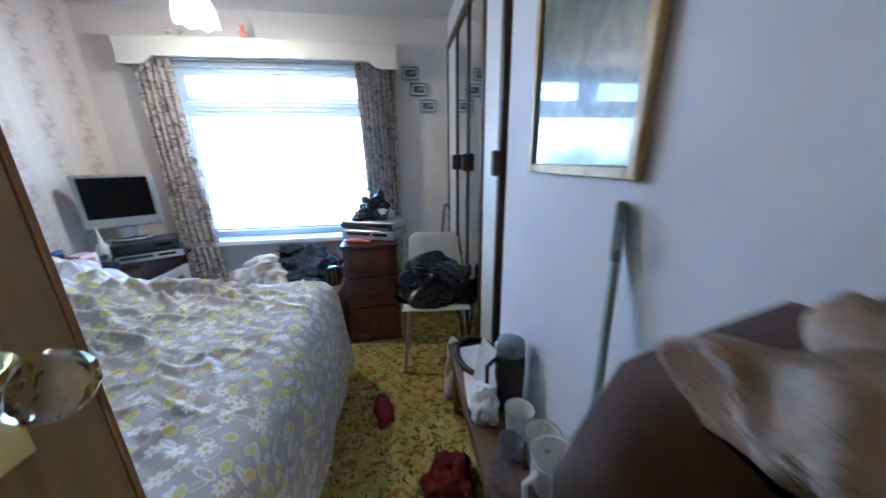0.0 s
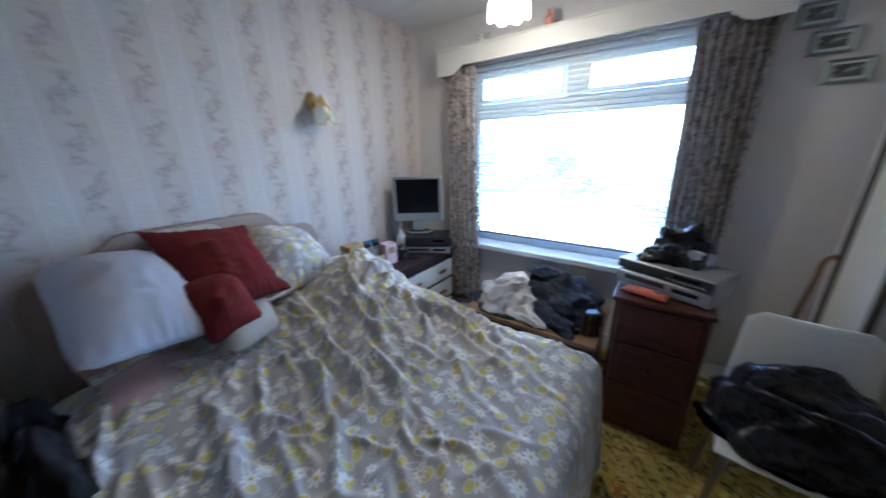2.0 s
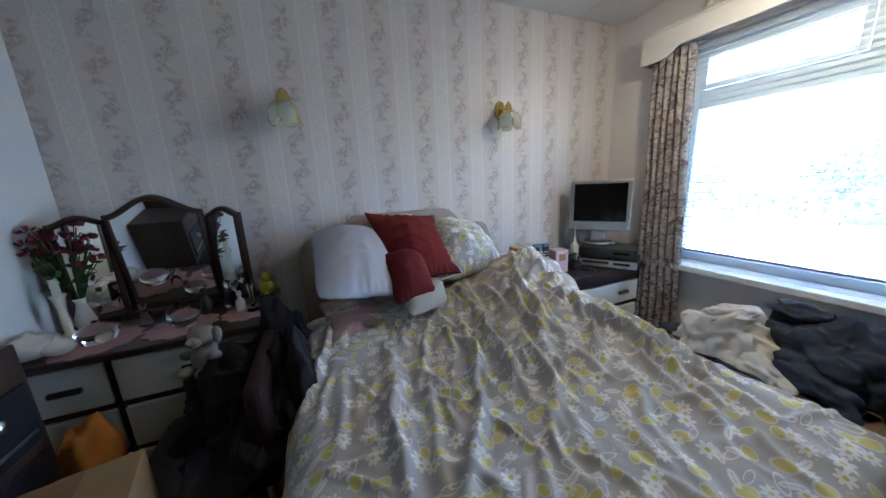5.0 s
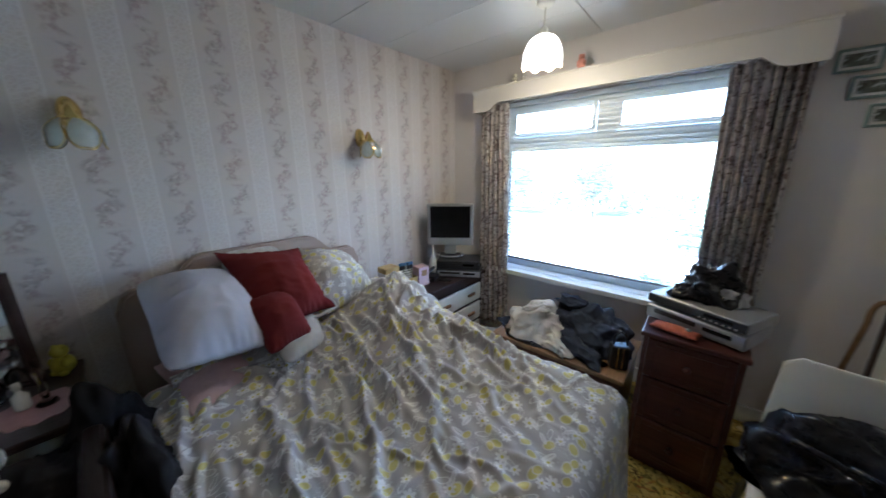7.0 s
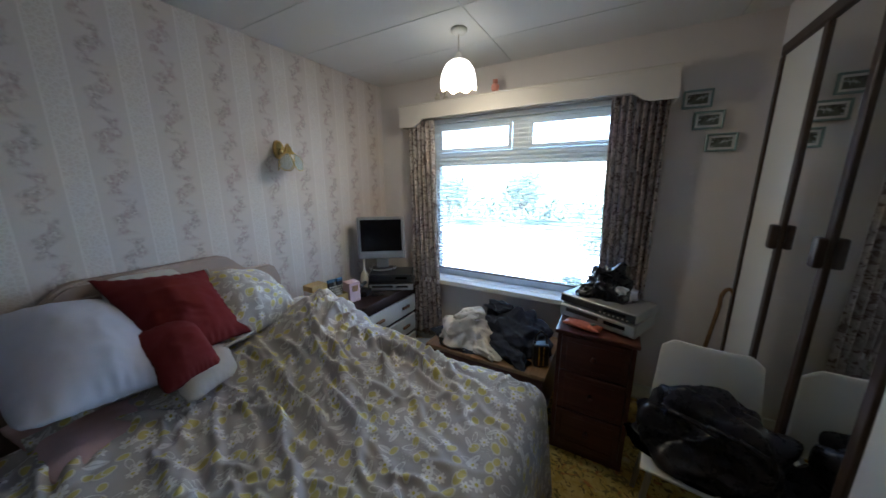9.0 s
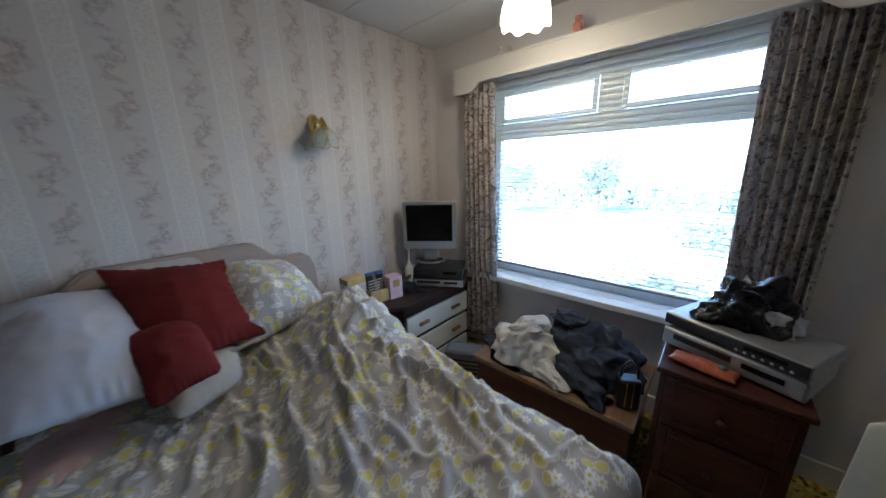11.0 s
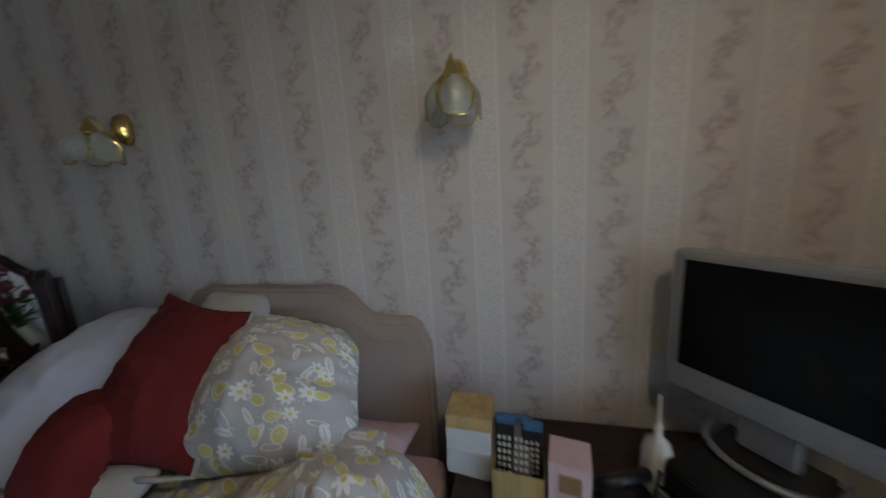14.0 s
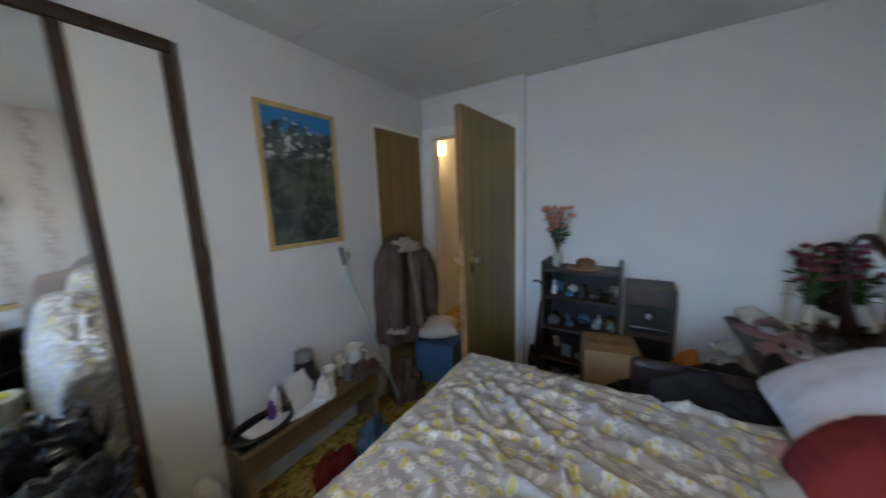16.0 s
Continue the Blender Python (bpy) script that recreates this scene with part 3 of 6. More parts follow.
# ---- window, blind, pelmet, curtains ----
def window_unit():
    w = tagged(new("window_1"), "white plastic window with two top lights", "window", "", "structure")
    fy0, fy1 = 0.10, 0.16
    fr = bmesh.new()
    for b in ((WX0, WZ0, WX0 + 0.06, WZ1), (WX1 - 0.06, WZ0, WX1, WZ1), (WX0 + 0.06, WZ0, WX1 - 0.06, WZ0 + 0.06), (WX0 + 0.06, WZ1 - 0.06, WX1 - 0.06, WZ1), (WX0 + 0.06, 1.645, WX1 - 0.06, 1.755), (1.21, 1.755, 1.34, WZ1 - 0.06)):
        box(fr, b[0], fy0, b[1], b[2], fy1, b[3], 0.004)
    part("window_frame", fr, "upvc", w)
    for a in ((WX0 + 0.06, 1.21), (1.34, WX1 - 0.06)):
        ins = bmesh.new()
        box(ins, a[0], fy0 - 0.012, 1.755, a[0] + 0.03, fy0 - 0.001, WZ1 - 0.06, 0.003), box(ins, a[1] - 0.03, fy0 - 0.012, 1.755, a[1], fy0 - 0.001, WZ1 - 0.06, 0.003)
        box(ins, a[0] + 0.03, fy0 - 0.012, 1.755, a[1] - 0.03, fy0 - 0.001, 1.785, 0.003), box(ins, a[0] + 0.03, fy0 - 0.012, WZ1 - 0.09, a[1] - 0.03, fy0 - 0.001, WZ1 - 0.06, 0.003)
        part("opening_sash", ins, "upvc", w)
        p = part("pane", solid(a[0], 0.128, 1.755, a[1], 0.132, WZ1 - 0.06, 0), "glass", w)
        p.visible_shadow = False
    p = part("pane", solid(WX0 + 0.06, 0.128, WZ0 + 0.06, WX1 - 0.06, 0.132, 1.645, 0), "glass", w)
    p.visible_shadow = False
    sill = bmesh.new()
    box(sill, WX0 - 0.04, -0.09, WZ0 - 0.035, WX1 + 0.06, 0.0, WZ0 + 0.004, 0.006, 2)
    box(sill, WX0 + 0.002, 0.0, WZ0 - 0.02, WX1 - 0.002, 0.099, WZ0 + 0.004)
    part("window_sill", sill, "gloss", w)


window_unit()


def venetian_blind():
    b = thing("venetian_blind", "white slatted venetian blind, lowered and open", "blind", 0, 0.055, 0)
    x0, x1 = WX0 + 0.02, WX1 - 0.02
    part("headrail", solid(x0, -0.02, WZ1 - 0.035, x1, 0.02, WZ1 - 0.003), "slat", b)
    part("bottom_rail", solid(x0, -0.014, 0.73, x1, 0.014, 0.743), "grey", b)
    me = mesh_of("slat", grid(2, 4, lambda u, v: (x0 + (x1 - x0) * u, (v - 0.5) * 0.025, 0.0022 * math.cos((v - 0.5) * 3) + (v - 0.5) * 0.004)), "slat")
    n = 38
    for k in range(n):
        s = new("slat", me)
        s.parent = b
        s.location = (0, 0, 0.765 + (WZ1 - 0.06 - 0.765) * k / (n - 1))
    for x in (x0 + 0.18, (x0 + x1) / 2, x1 - 0.18):
        part("ladder_cord", tube([(x, -0.013, 0.76), (x, -0.013, WZ1 - 0.03)], 0.0012, 5), "slat", b)
    part("pull_cord", tube([(x0 + 0.1, -0.024, 1.2), (x0 + 0.1, -0.022, WZ1 - 0.03)], 0.0015, 5), "slat", b)


venetian_blind()


def pelmet():
    p = thing("pelmet", "cream painted wooden pelmet with a scalloped lower edge", "pelmet", 0, 0, 0)
    x0, x1, zt, zb = 0.322, 2.2, 2.105, 1.945

    def low(x):
        d = min(x - x0, x1 - x)
        return zb + 0.055 * min(1.0, max(0.0, (d - 0.12) / 0.09)) ** 2 if d < 0.21 else zb + 0.055
    n = 60
    xs = [x0 + (x1 - x0) * k / n for k in range(n + 1)]
    out = [(x, low(x)) for x in xs] + [(x1, zt), (x0, zt)]
    part("front_board", extruded(out, 0.015, "y"), "pelmet", p, at=pose(0, -0.155, 0))
    part("side_board", solid(x0, -0.14, zb, x0 + 0.015, 0.0, zt), "pelmet", p)
    part("side_board", solid(x1 - 0.015, -0.14, zb, x1, 0.0, zt), "pelmet", p)
    part("top_board", solid(x0 - 0.004, -0.16, zt, x1 + 0.004, 0.0, zt + 0.015), "pelmet", p)


pelmet()


def curtain(x_top, x_bot, z_bot, label, seed, sway=0.0, folds=7, mid=None):
    """A gathered curtain between two pairs of x, at the top and at the bottom."""
    z_top = 2.0

    def fn(u, v):
        z = z_top + (z_bot - z_top) * v
        k = v ** 1.2
        a = x_top[0] + (x_bot[0] - x_top[0]) * k
        b = x_top[1] + (x_bot[1] - x_top[1]) * k
        if mid:
            g = math.exp(-((z - mid[0]) / 0.25) ** 2)
            a, b = a + (mid[1] - a) * g, b + (mid[2] - b) * g
        ph = u * folds * 2 * math.pi + 0.6 * math.sin(v * 3 + seed)
        y = -0.075 + 0.03 * math.sin(ph) + 0.014 * noise.noise(Vector((u * 9, v * 4, seed)))
        x = a + (b - a) * u + 0.008 * math.cos(ph * 2) + sway * math.sin(v * math.pi)
        return (x, y, z), (u * folds * 0.13, z)
    c = thing("curtain", label, "curtain", 0, 0, 0, group="window curtains")
    ob = part("drape", grid(folds * 14, 30, fn), "curtain", c)
    m = ob.modifiers.new("thick", "SOLIDIFY")
    m.thickness = 0.003
    return c


curtain((0.36, 0.60), (0.36, 0.68), 0.10, "grey-brown floral curtain gathered beside the television", 1.0, folds=6)
curtain((1.875, 2.17), (1.93, 2.17), 0.12, "grey-brown floral curtain gathered behind the drawers", 4.0, folds=8)


# ---- bed ----
BX, BY0, BY1, BZ = 1.835, -2.40, -1.11, 0.612


def bed():
    b = thing("bed", "double divan bed with a beige padded headboard", "bed", 0, 0, 0)
    part("divan_base", solid(0.10, BY0 + 0.02, 0.03, BX - 0.10, BY1 - 0.02, 0.33, 0.02, 3), "divan", b, "brown-pink divan base")
    part("mattress", solid(0.10, BY0 + 0.02, 0.33, BX - 0.10, BY1 - 0.02, 0.54, 0.05, 4), "sheet", b, "mattress under a pink sheet")
    # headboard with sloping shoulders
    y0, y1 = BY0 + 0.02, BY1 - 0.07
    pts = []
    n = 40
    for k in range(n + 1):
        y = y0 + (y1 - y0) * k / n
        d = min(y - y0, y1 - y)
        z = 0.90 + 0.095 * min(1, d / 0.05) ** 0.5 * (d < 0.05) if d < 0.05 else 0.995
        if d > 0.17:
            z = 0.995 + 0.11 * (0.5 - 0.5 * math.cos(min(1.0, (d - 0.17) / 0.16) * math.pi))
        pts.append((y, z))
    out = pts + [(y1, 0.35), (y0, 0.35)]
    bm = extruded(out, 0.07, "x")
    bmesh.ops.bevel(bm, geom=[e for e in bm.edges if abs(e.calc_face_angle(0)) > 1.0], offset=0.012, segments=2, affect="EDGES")
    part("headboard", bm, "headboard", b, "beige padded headboard with sloping shoulders", at=pose(0.015, 0, 0))
    inner = [(y0 + 0.09 + (y1 - y0 - 0.18) * k / n, 0) for k in range(n + 1)]
    bm = tube([(0.088, y, dict_z(y, y0, y1) - 0.07) for y, _ in inner], 0.006, 6)
    part("piping", bm, "headboard", b)
    for x, y in ((0.25, BY0 + 0.12), (0.25, BY1 - 0.12), (BX - 0.15, BY0 + 0.12), (BX - 0.15, BY1 - 0.12)):
        part("castor", lathe([(0.02, 0.0), (0.022, 0.015), (0.02, 0.032)], 10, None, x, y), "black", b)


def dict_z(y, y0, y1):
    d = min(y - y0, y1 - y)
    return 0.995 + 0.11 * (0.5 - 0.5 * math.cos(min(1.0, max(0, d - 0.17) / 0.16) * math.pi))


bed()


def fold_list(seed):
    """Creases of the duvet: middle, direction, half length, width, height, bow."""
    rnd, out = random.Random(seed), []
    for k in range(34):
        x, y = rnd.uniform(0.6, 1.65), rnd.uniform(-2.35, -1.05)
        a = math.radians(rnd.uniform(-42, 2) + 16 * max(0.0, -1.6 - y))
        out.append((x, y, a, rnd.uniform(0.16, 0.40), rnd.uniform(0.012, 0.022), rnd.uniform(0.012, 0.027), rnd.uniform(-0.5, 0.5)))
    for k in range(190):
        x = 0.45 + 1.30 * rnd.random() ** 1.15
        y = rnd.uniform(-2.40, -1.0)
        a = math.radians(rnd.choice((rnd.uniform(-60, 10), rnd.uniform(-30, 35), rnd.uniform(40, 110))))
        out.append((x, y, a, rnd.uniform(0.05, 0.15), rnd.uniform(0.009, 0.016), rnd.uniform(0.006, 0.016), rnd.uniform(-1.6, 1.6)))
    for k in range(16):
        y = rnd.uniform(-1.5, -1.0)
        out.append((rnd.uniform(0.5, 0.85), y, math.radians(rnd.uniform(-85, -25)), rnd.uniform(0.12, 0.25), rnd.uniform(0.016, 0.028), rnd.uniform(0.012, 0.022), rnd.uniform(-0.8, 0.8)))
    return [(x, y, math.cos(a), math.sin(a), ln, w, h, bow) for x, y, a, ln, w, h, bow in out]


FOLDS = fold_list(17)


def folds_at(x, y):
    z = 0.0
    for fx, fy, ca, sa, ln, w, h, bow in FOLDS:
        ex, ey = x - fx, y - fy
        s = ex * ca + ey * sa
        if -ln < s < ln:
            d = ey * ca - ex * sa - bow * s * s
            if -4 * w < d < 4 * w:
                q = 1 - (s / ln) ** 2
                d /= w
                z += h * q * (math.exp(-d * d) - 0.35 * math.exp(-((d - 1.7) / 1.3) ** 2))
    return z


def duvet_mesh():
    x0, x1 = 0.35, BX - 0.045
    yc, hw = (BY0 + BY1) / 2, (BY1 - BY0) / 2 + 0.02
    R, hang = 0.11, 0.42

    def edge(d):
        """How far out and how far down the cloth lies at d metres past the start of the bend."""
        if d <= 0:
            return 0.0, 0.0
        q = R * math.pi / 2
        if d < q:
            return R * math.sin(d / R), R * (1 - math.cos(d / R))
        return R + 0.10 * (d - q), R + (d - q) * 0.99
    L = (x1 - R - x0) + R * math.pi / 2 + hang
    W = 2 * (hw - R) + R * math.pi + 2 * hang

    def fn(u, v):
        s, w = u * L, (v - 0.5) * W
        ox, dx = edge(s - (x1 - R - x0))
        oy, dy = edge(abs(w) - (hw - R))
        x = x0 + min(s, x1 - R - x0) + ox
        y = yc + math.copysign(min(abs(w), hw - R) + oy, w)
        drop = max(dx, dy) if min(dx, dy) < 0.02 else (dx ** 4 + dy ** 4) ** 0.25
        top = max(0.0, 1 - drop / 0.1)
        # the crumpled mound towards the pillows
        z = BZ + 0.03
        z += top * 0.22 * math.exp(-((x - 0.56) / 0.28) ** 2 - ((y + 1.25) / 0.24) ** 2)
        z += top * 0.08 * math.exp(-((x - 0.95) / 0.35) ** 2 - ((y + 1.45) / 0.28) ** 2)
        z += top * 0.035 * math.exp(-((y + 1.22) / 0.2) ** 2) * min(1.0, max(0.0, (x - 0.5) / 0.5))
        z += top * 0.09 * math.exp(-((x - 0.42) / 0.2) ** 2 - ((y + 1.75) / 0.4) ** 2)
        # long creases that run from the mound towards the foot, short ones between
        wx = 0.03 * noise.noise(Vector((x * 4.5, y * 4.5, 4.0)))
        wy = 0.03 * noise.noise(Vector((x * 4.5, y * 4.5, 9.0)))
        broad = noise.noise(Vector((x * 2.6 + 1.3 * y, y * 4.2, 1.0)))
        fine = noise.noise(Vector((x * 13 + 6 * y, y * 19, 3.0)))
        calm = 0.35 + 0.65 * min(1.0, max(0.0, (1.95 - x) / 0.7))
        amp = 0.3 + 0.7 * top
        z += amp * (0.016 * broad + calm * (1.15 * folds_at(x + wx, y + wy) + 0.0035 * fine))
        side = min(1.0, drop / 0.15)
        bulge = side * (0.018 * math.sin((x if dy > dx else y) * 17) + 0.016 * noise.noise(Vector((x * 5, y * 5, 2))))
        y += math.copysign(bulge, w) if dy > dx else 0
        x += 0.4 * bulge if dx >= dy else 0
        return (x, y, z - drop), (s, w)
    return grid(300, 330, fn), fn


def duvet():
    d = thing("duvet", "crumpled grey duvet printed with yellow and white flowers", "duvet", 0, 0, 0)
    bm, fn = duvet_mesh()
    ob = part("cover", bm, "duvet", d)
    m = ob.modifiers.new("thick", "SOLIDIFY")
    m.thickness, m.offset = 0.025, -1

    def roll(u, v):
        p = fn(0.012, 0.27 + 0.46 * u)[0]
        a = 2 * math.pi * v
        r = 0.026 + 0.008 * noise.noise(Vector((u * 14, v * 3, 2)))
        return (p[0] + 0.012 + 1.6 * r * math.cos(a), p[1], p[2] + 0.004 + r * math.sin(a) + 0.01), (u * 1.1, v * 0.2)
    part("turned_edge", grid(90, 14, roll), "duvet", d, "rolled upper edge of the duvet")


duvet()


def quad_pillow(a, b, c, d, thick, seed, n=44, crease=0.014, soft=0.0):
    """A stuffed pillow whose seam runs through the corners a, b, c and d, puffed to both sides of it."""
    a, b, c, d = (Vector(p) for p in (a, b, c, d))
    up = ((c - a).cross(d - b)).normalized()
    if up.z < 0:
        up = -up
    bm = bmesh.new()

    def side(sign):
        def fn(u, v):
            p = (a * (1 - u) + b * u) * (1 - v) + (d * (1 - u) + c * u) * v
            e, g = 2 * u - 1, 2 * v - 1
            t = max(0.0, (1 - e * e) * (1 - g * g)) ** 0.68
            mid = (a + b + c + d) / 4
            p = p + (mid - p) * 0.10 * ((1 - e * e) * g * g + (1 - g * g) * e * e)
            p = p + (mid - p) * soft * (e * g) ** 4
            q = p * 1.0
            puff = sign * thick / 2 * t * (1.0 if sign > 0 else 0.7)
            rim = math.exp(-((1 - max(abs(e), abs(g))) / 0.16) ** 2)
            wrinkle = crease * (0.25 + t) * (fold(q.x + q.z, q.y, 5.0, seed) * 0.6 + fold(q.x - q.z * 0.6, q.y * 0.7, 11.0, seed + 4) * 0.45 + rim * math.sin(31 * (e if abs(g) > abs(e) else g) + 3 * math.sin(4 * e * g + seed)) * 0.45)
            return p + up * (puff + wrinkle), (u * (b - a).length, v * (d - a).length)
        return fn
    grid(n, n, side(1), bm), grid(n, n, side(-1), bm)
    bmesh.ops.remove_doubles(bm, verts=bm.verts[:], dist=0.0008)
    return bm


def bed_pillow(bm, material, label):
    return lone("pillow", bm, material, label, "pillow", 0, 0, 0, 0, "pillows on the bed")


bed_pillow(quad_pillow((0.12, -1.80, 0.66), (0.12, -1.21, 0.66), (0.56, -1.20, 0.64), (0.56, -1.80, 0.64), 0.14, 3.0, 40), "sheet", "flat pink cotton pillow under the floral one")
bed_pillow(quad_pillow((0.11, -1.80, 1.04), (0.12, -1.37, 0.985), (0.42, -1.25, 0.77), (0.54, -1.76, 0.76), 0.30, 2.0, 60, 0.036, 0.26), "duvet", "plump pillow in the same grey floral print")
bed_pillow(quad_pillow((0.12, -2.33, 0.65), (0.12, -1.88, 0.65), (0.60, -1.89, 0.615), (0.66, -2.28, 0.65), 0.12, 4.0, 40, 0.014, 0.08), "sheet", "flat pink cotton pillow under the white one")
bed_pillow(quad_pillow((0.10, -2.32, 1.05), (0.12, -1.95, 1.03), (0.62, -1.91, 0.77), (0.65, -2.32, 0.83), 0.26, 5.0, 56, 0.016, 0.14), "pillow", "white pillow in a lavender-tinted case")
bed_pillow(quad_pillow((0.10, -2.00, 1.12), (0.10, -1.70, 1.11), (0.25, -1.68, 0.80), (0.25, -2.02, 0.80), 0.14, 8.0, 36, 0.012, 0.2), "white_fleece", "cream pillow against the headboard behind the red cushion")
cu = thing("cushion", "red fleece cushion with a white fleece back", "cushion", 0, 0, 0)
part("front", quad_pillow((0.20, -2.03, 1.13), (0.25, -1.66, 1.09), (0.52, -1.62, 0.81), (0.56, -1.97, 0.80), 0.17, 6.0, 56, 0.020), "red", cu, "red fleece front")
part("folded_corner", quad_pillow((0.44, -2.04, 0.95), (0.43, -1.81, 0.97), (0.63, -1.79, 0.77), (0.65, -2.00, 0.75), 0.15, 12.0, 40, 0.020, 0.12), "red", cu, "folded red corner")
part("back", quad_pillow((0.50, -1.98, 0.80), (0.48, -1.71, 0.81), (0.64, -1.74, 0.715), (0.71, -1.96, 0.71), 0.10, 16.0, 36, 0.010, 0.2), "white_fleece", cu, "white fleece back")
part("edge_piping", tube([(0.25, -1.655, 1.09), (0.34, -1.645, 1.00), (0.43, -1.63, 0.905), (0.52, -1.617, 0.81), (0.535, -1.70, 0.805), (0.545, -1.80, 0.80)], 0.007, 8), "white_fleece", cu, "white fleece edge", True)


# ---- wardrobe, cupboard door, room door ----
def wardrobe():
    w = thing("wardrobe", "fitted wardrobe with cream and mirrored doors in dark trim", "wardrobe", EAST, 0, 0)
    ys = [-0.10, -0.485, -0.84, -1.19, -1.475]
    top = 2.12
    body = bmesh.new()
    box(body, 0.03, -1.515, 0, 0.48, -1.495, top), box(body, 0.03, -0.105, 0, 0.48, -0.085, top), box(body, 0.03, -1.495, top - 0.02, 0.48, -0.105, top), box(body, 0.46, -1.495, 0.0, 0.48, -0.105, top - 0.02), box(body, 0.03, -1.495, 0.0, 0.46, -0.105, 0.06)
    part("carcass", body, "laminate", w)
    for k, kind in enumerate(("laminate", "mirror", "mirror", "laminate")):
        a, b = ys[k + 1] + 0.02, ys[k] - 0.02
        d = part("door", solid(-0.012, a, 0.07, 0.004, b, top - 0.03, 0.002), kind, w, "mirrored door" if kind == "mirror" else "cream laminate door")
        if kind == "mirror":
            part("door_back", solid(0.006, a, 0.07, 0.02, b, top - 0.03, 0.001), "trim", w)
    for y in ys:
        t = part("upright_trim", solid(-0.022, y - 0.0195, 0.06, 0.014, y + 0.0195, top - 0.03, 0.005, 2), "trim", w, "dark brown upright trim")
    for y in (ys[1], ys[2], ys[4]):
        part("handle", solid(-0.05, y - 0.022, 1.215, -0.021, y + 0.022, 1.32, 0.009, 3), "trim", w, "dark moulded handle")
    part("top_trim", solid(-0.026, ys[4] - 0.02, top - 0.03, 0.02, ys[0] + 0.0, top + 0.02, 0.006, 2), "trim", w)
    part("plinth", solid(-0.005, ys[4], 0.0, 0.028, ys[0], 0.06), "trim", w)


wardrobe()


def crystal_knob(parent, x, y, z, side):
    k = part("door_knob", lathe([(0.026, 0.0), (0.027, 0.006), (0.011, 0.010), (0.010, 0.024), (0.014, 0.028)], 20), "brass", parent, "brass knob base", True, pose(x, y, z, 0, 90 * side, 0))
    bm = bmesh.new()
    bmesh.ops.create_icosphere(bm, subdivisions=2, radius=0.028)
    part("crystal", bm, "clear", k, "faceted clear knob", False, pose(0, 0, 0.05))


def room_door():
    d = tagged(new("door_1"), "open flush oak-veneered room door with crystal knobs", "door", "", "structure")
    d.matrix_basis = pose(1.81, SOUTH + 0.012, 0.008, 0, 0, -3)
    part("leaf", solid(-0.04, 0.0, 0, 0.0, 0.752, 1.975, 0.002), "oak", d, "oak-veneered leaf")
    part("lipping", solid(-0.041, 0.752, 0, 0.001, 0.759, 1.975, 0.001), "tan_wood", d)
    for s, x in ((1, 0.0), (-1, -0.04)):
        part("finger_plate", solid(min(x, x + 0.003 * s), 0.665, 1.04, max(x, x + 0.003 * s), 0.695, 1.17, 0.001), "brass", d, "brass finger plate")
        crystal_knob(d, x + 0.003 * s, 0.68, 1.115, s)
    part("latch", solid(-0.03, 0.759, 1.03, -0.01, 0.762, 1.09, 0.0005), "brass", d)
    for z in (0.25, 1.72):
        part("hinge", tube([(0.006, -0.003, z), (0.006, -0.003, z + 0.09)], 0.006, 8), "brass", d)


room_door()


def frame_set(name, axis, a0, a1, top, wall, depth, label):
    """Lining and architrave round an opening; axis y: opening in the south wall; axis x: in the east wall."""
    f = tagged(new(name), label, "door frame", "", "structure")
    w = 0.06
    spans = ((a0 - w, 0, a0, top + w), (a1, 0, a1 + w, top + w), (a0, top, a1, top + w))
    for k, s in enumerate(spans):
        if axis == "y":
            a = max(s[0], a0 - w) if k != 1 else s[0]
            b = min(s[2], EAST - 0.003)
            bm = solid(a, wall + 0.001, s[1], b, wall + 0.016, s[3], 0.004)
        else:
            bm = solid(wall - 0.016, s[0], s[1], wall - 0.001, s[2], s[3], 0.004)
        part("architrave", bm, "gloss", f)
    if axis == "y":
        for b in ((a0, 0, a0 + 0.02, top), (a1 - 0.02, 0, a1, top), (a0 + 0.02, top - 0.02, a1 - 0.02, top)):
            part("lining", solid(b[0], wall - depth, b[1], b[2], wall + 0.0, b[3], 0.002), "gloss", f)


frame_set("door_frame_1", "y", DX0, DX1, DZ, SOUTH, T, "white painted door frame to the hall")
c = tagged(new("door_2"), "closed flush oak-veneered cupboard door", "door", "", "structure")
part("leaf", solid(EAST + 0.004, CY0 + 0.004, 0.008, EAST + 0.04, CY1 - 0.004, CZ - 0.004, 0.002), "oak", c)
part("door_knob", lathe([(0.012, 0), (0.010, 0.02), (0.02, 0.03), (0.018, 0.045), (0.004, 0.05)], 16), "brass", c, "", True, pose(EAST + 0.002, CY1 - 0.06, 1.0, 0, -90, 0))
part("coat_hook", tube([(EAST + 0.004, -2.73, 1.22), (EAST - 0.04, -2.73, 1.21), (EAST - 0.05, -2.73, 1.235)], 0.005, 8), "brass", c)
f2 = tagged(new("door_frame_2"), "narrow oak strip round the cupboard door", "door frame", "", "structure")
part("strip", solid(EAST - 0.006, CY1, 0, EAST - 0.001, CY1 + 0.02, CZ + 0.02, 0.001), "gloss", f2)
part("strip", solid(EAST - 0.006, CY0 - 0.02, 0, EAST - 0.001, CY0, CZ + 0.02, 0.001), "gloss", f2)
part("strip", solid(EAST - 0.006, CY0, CZ, EAST - 0.001, CY1, CZ + 0.02, 0.001), "gloss", f2)

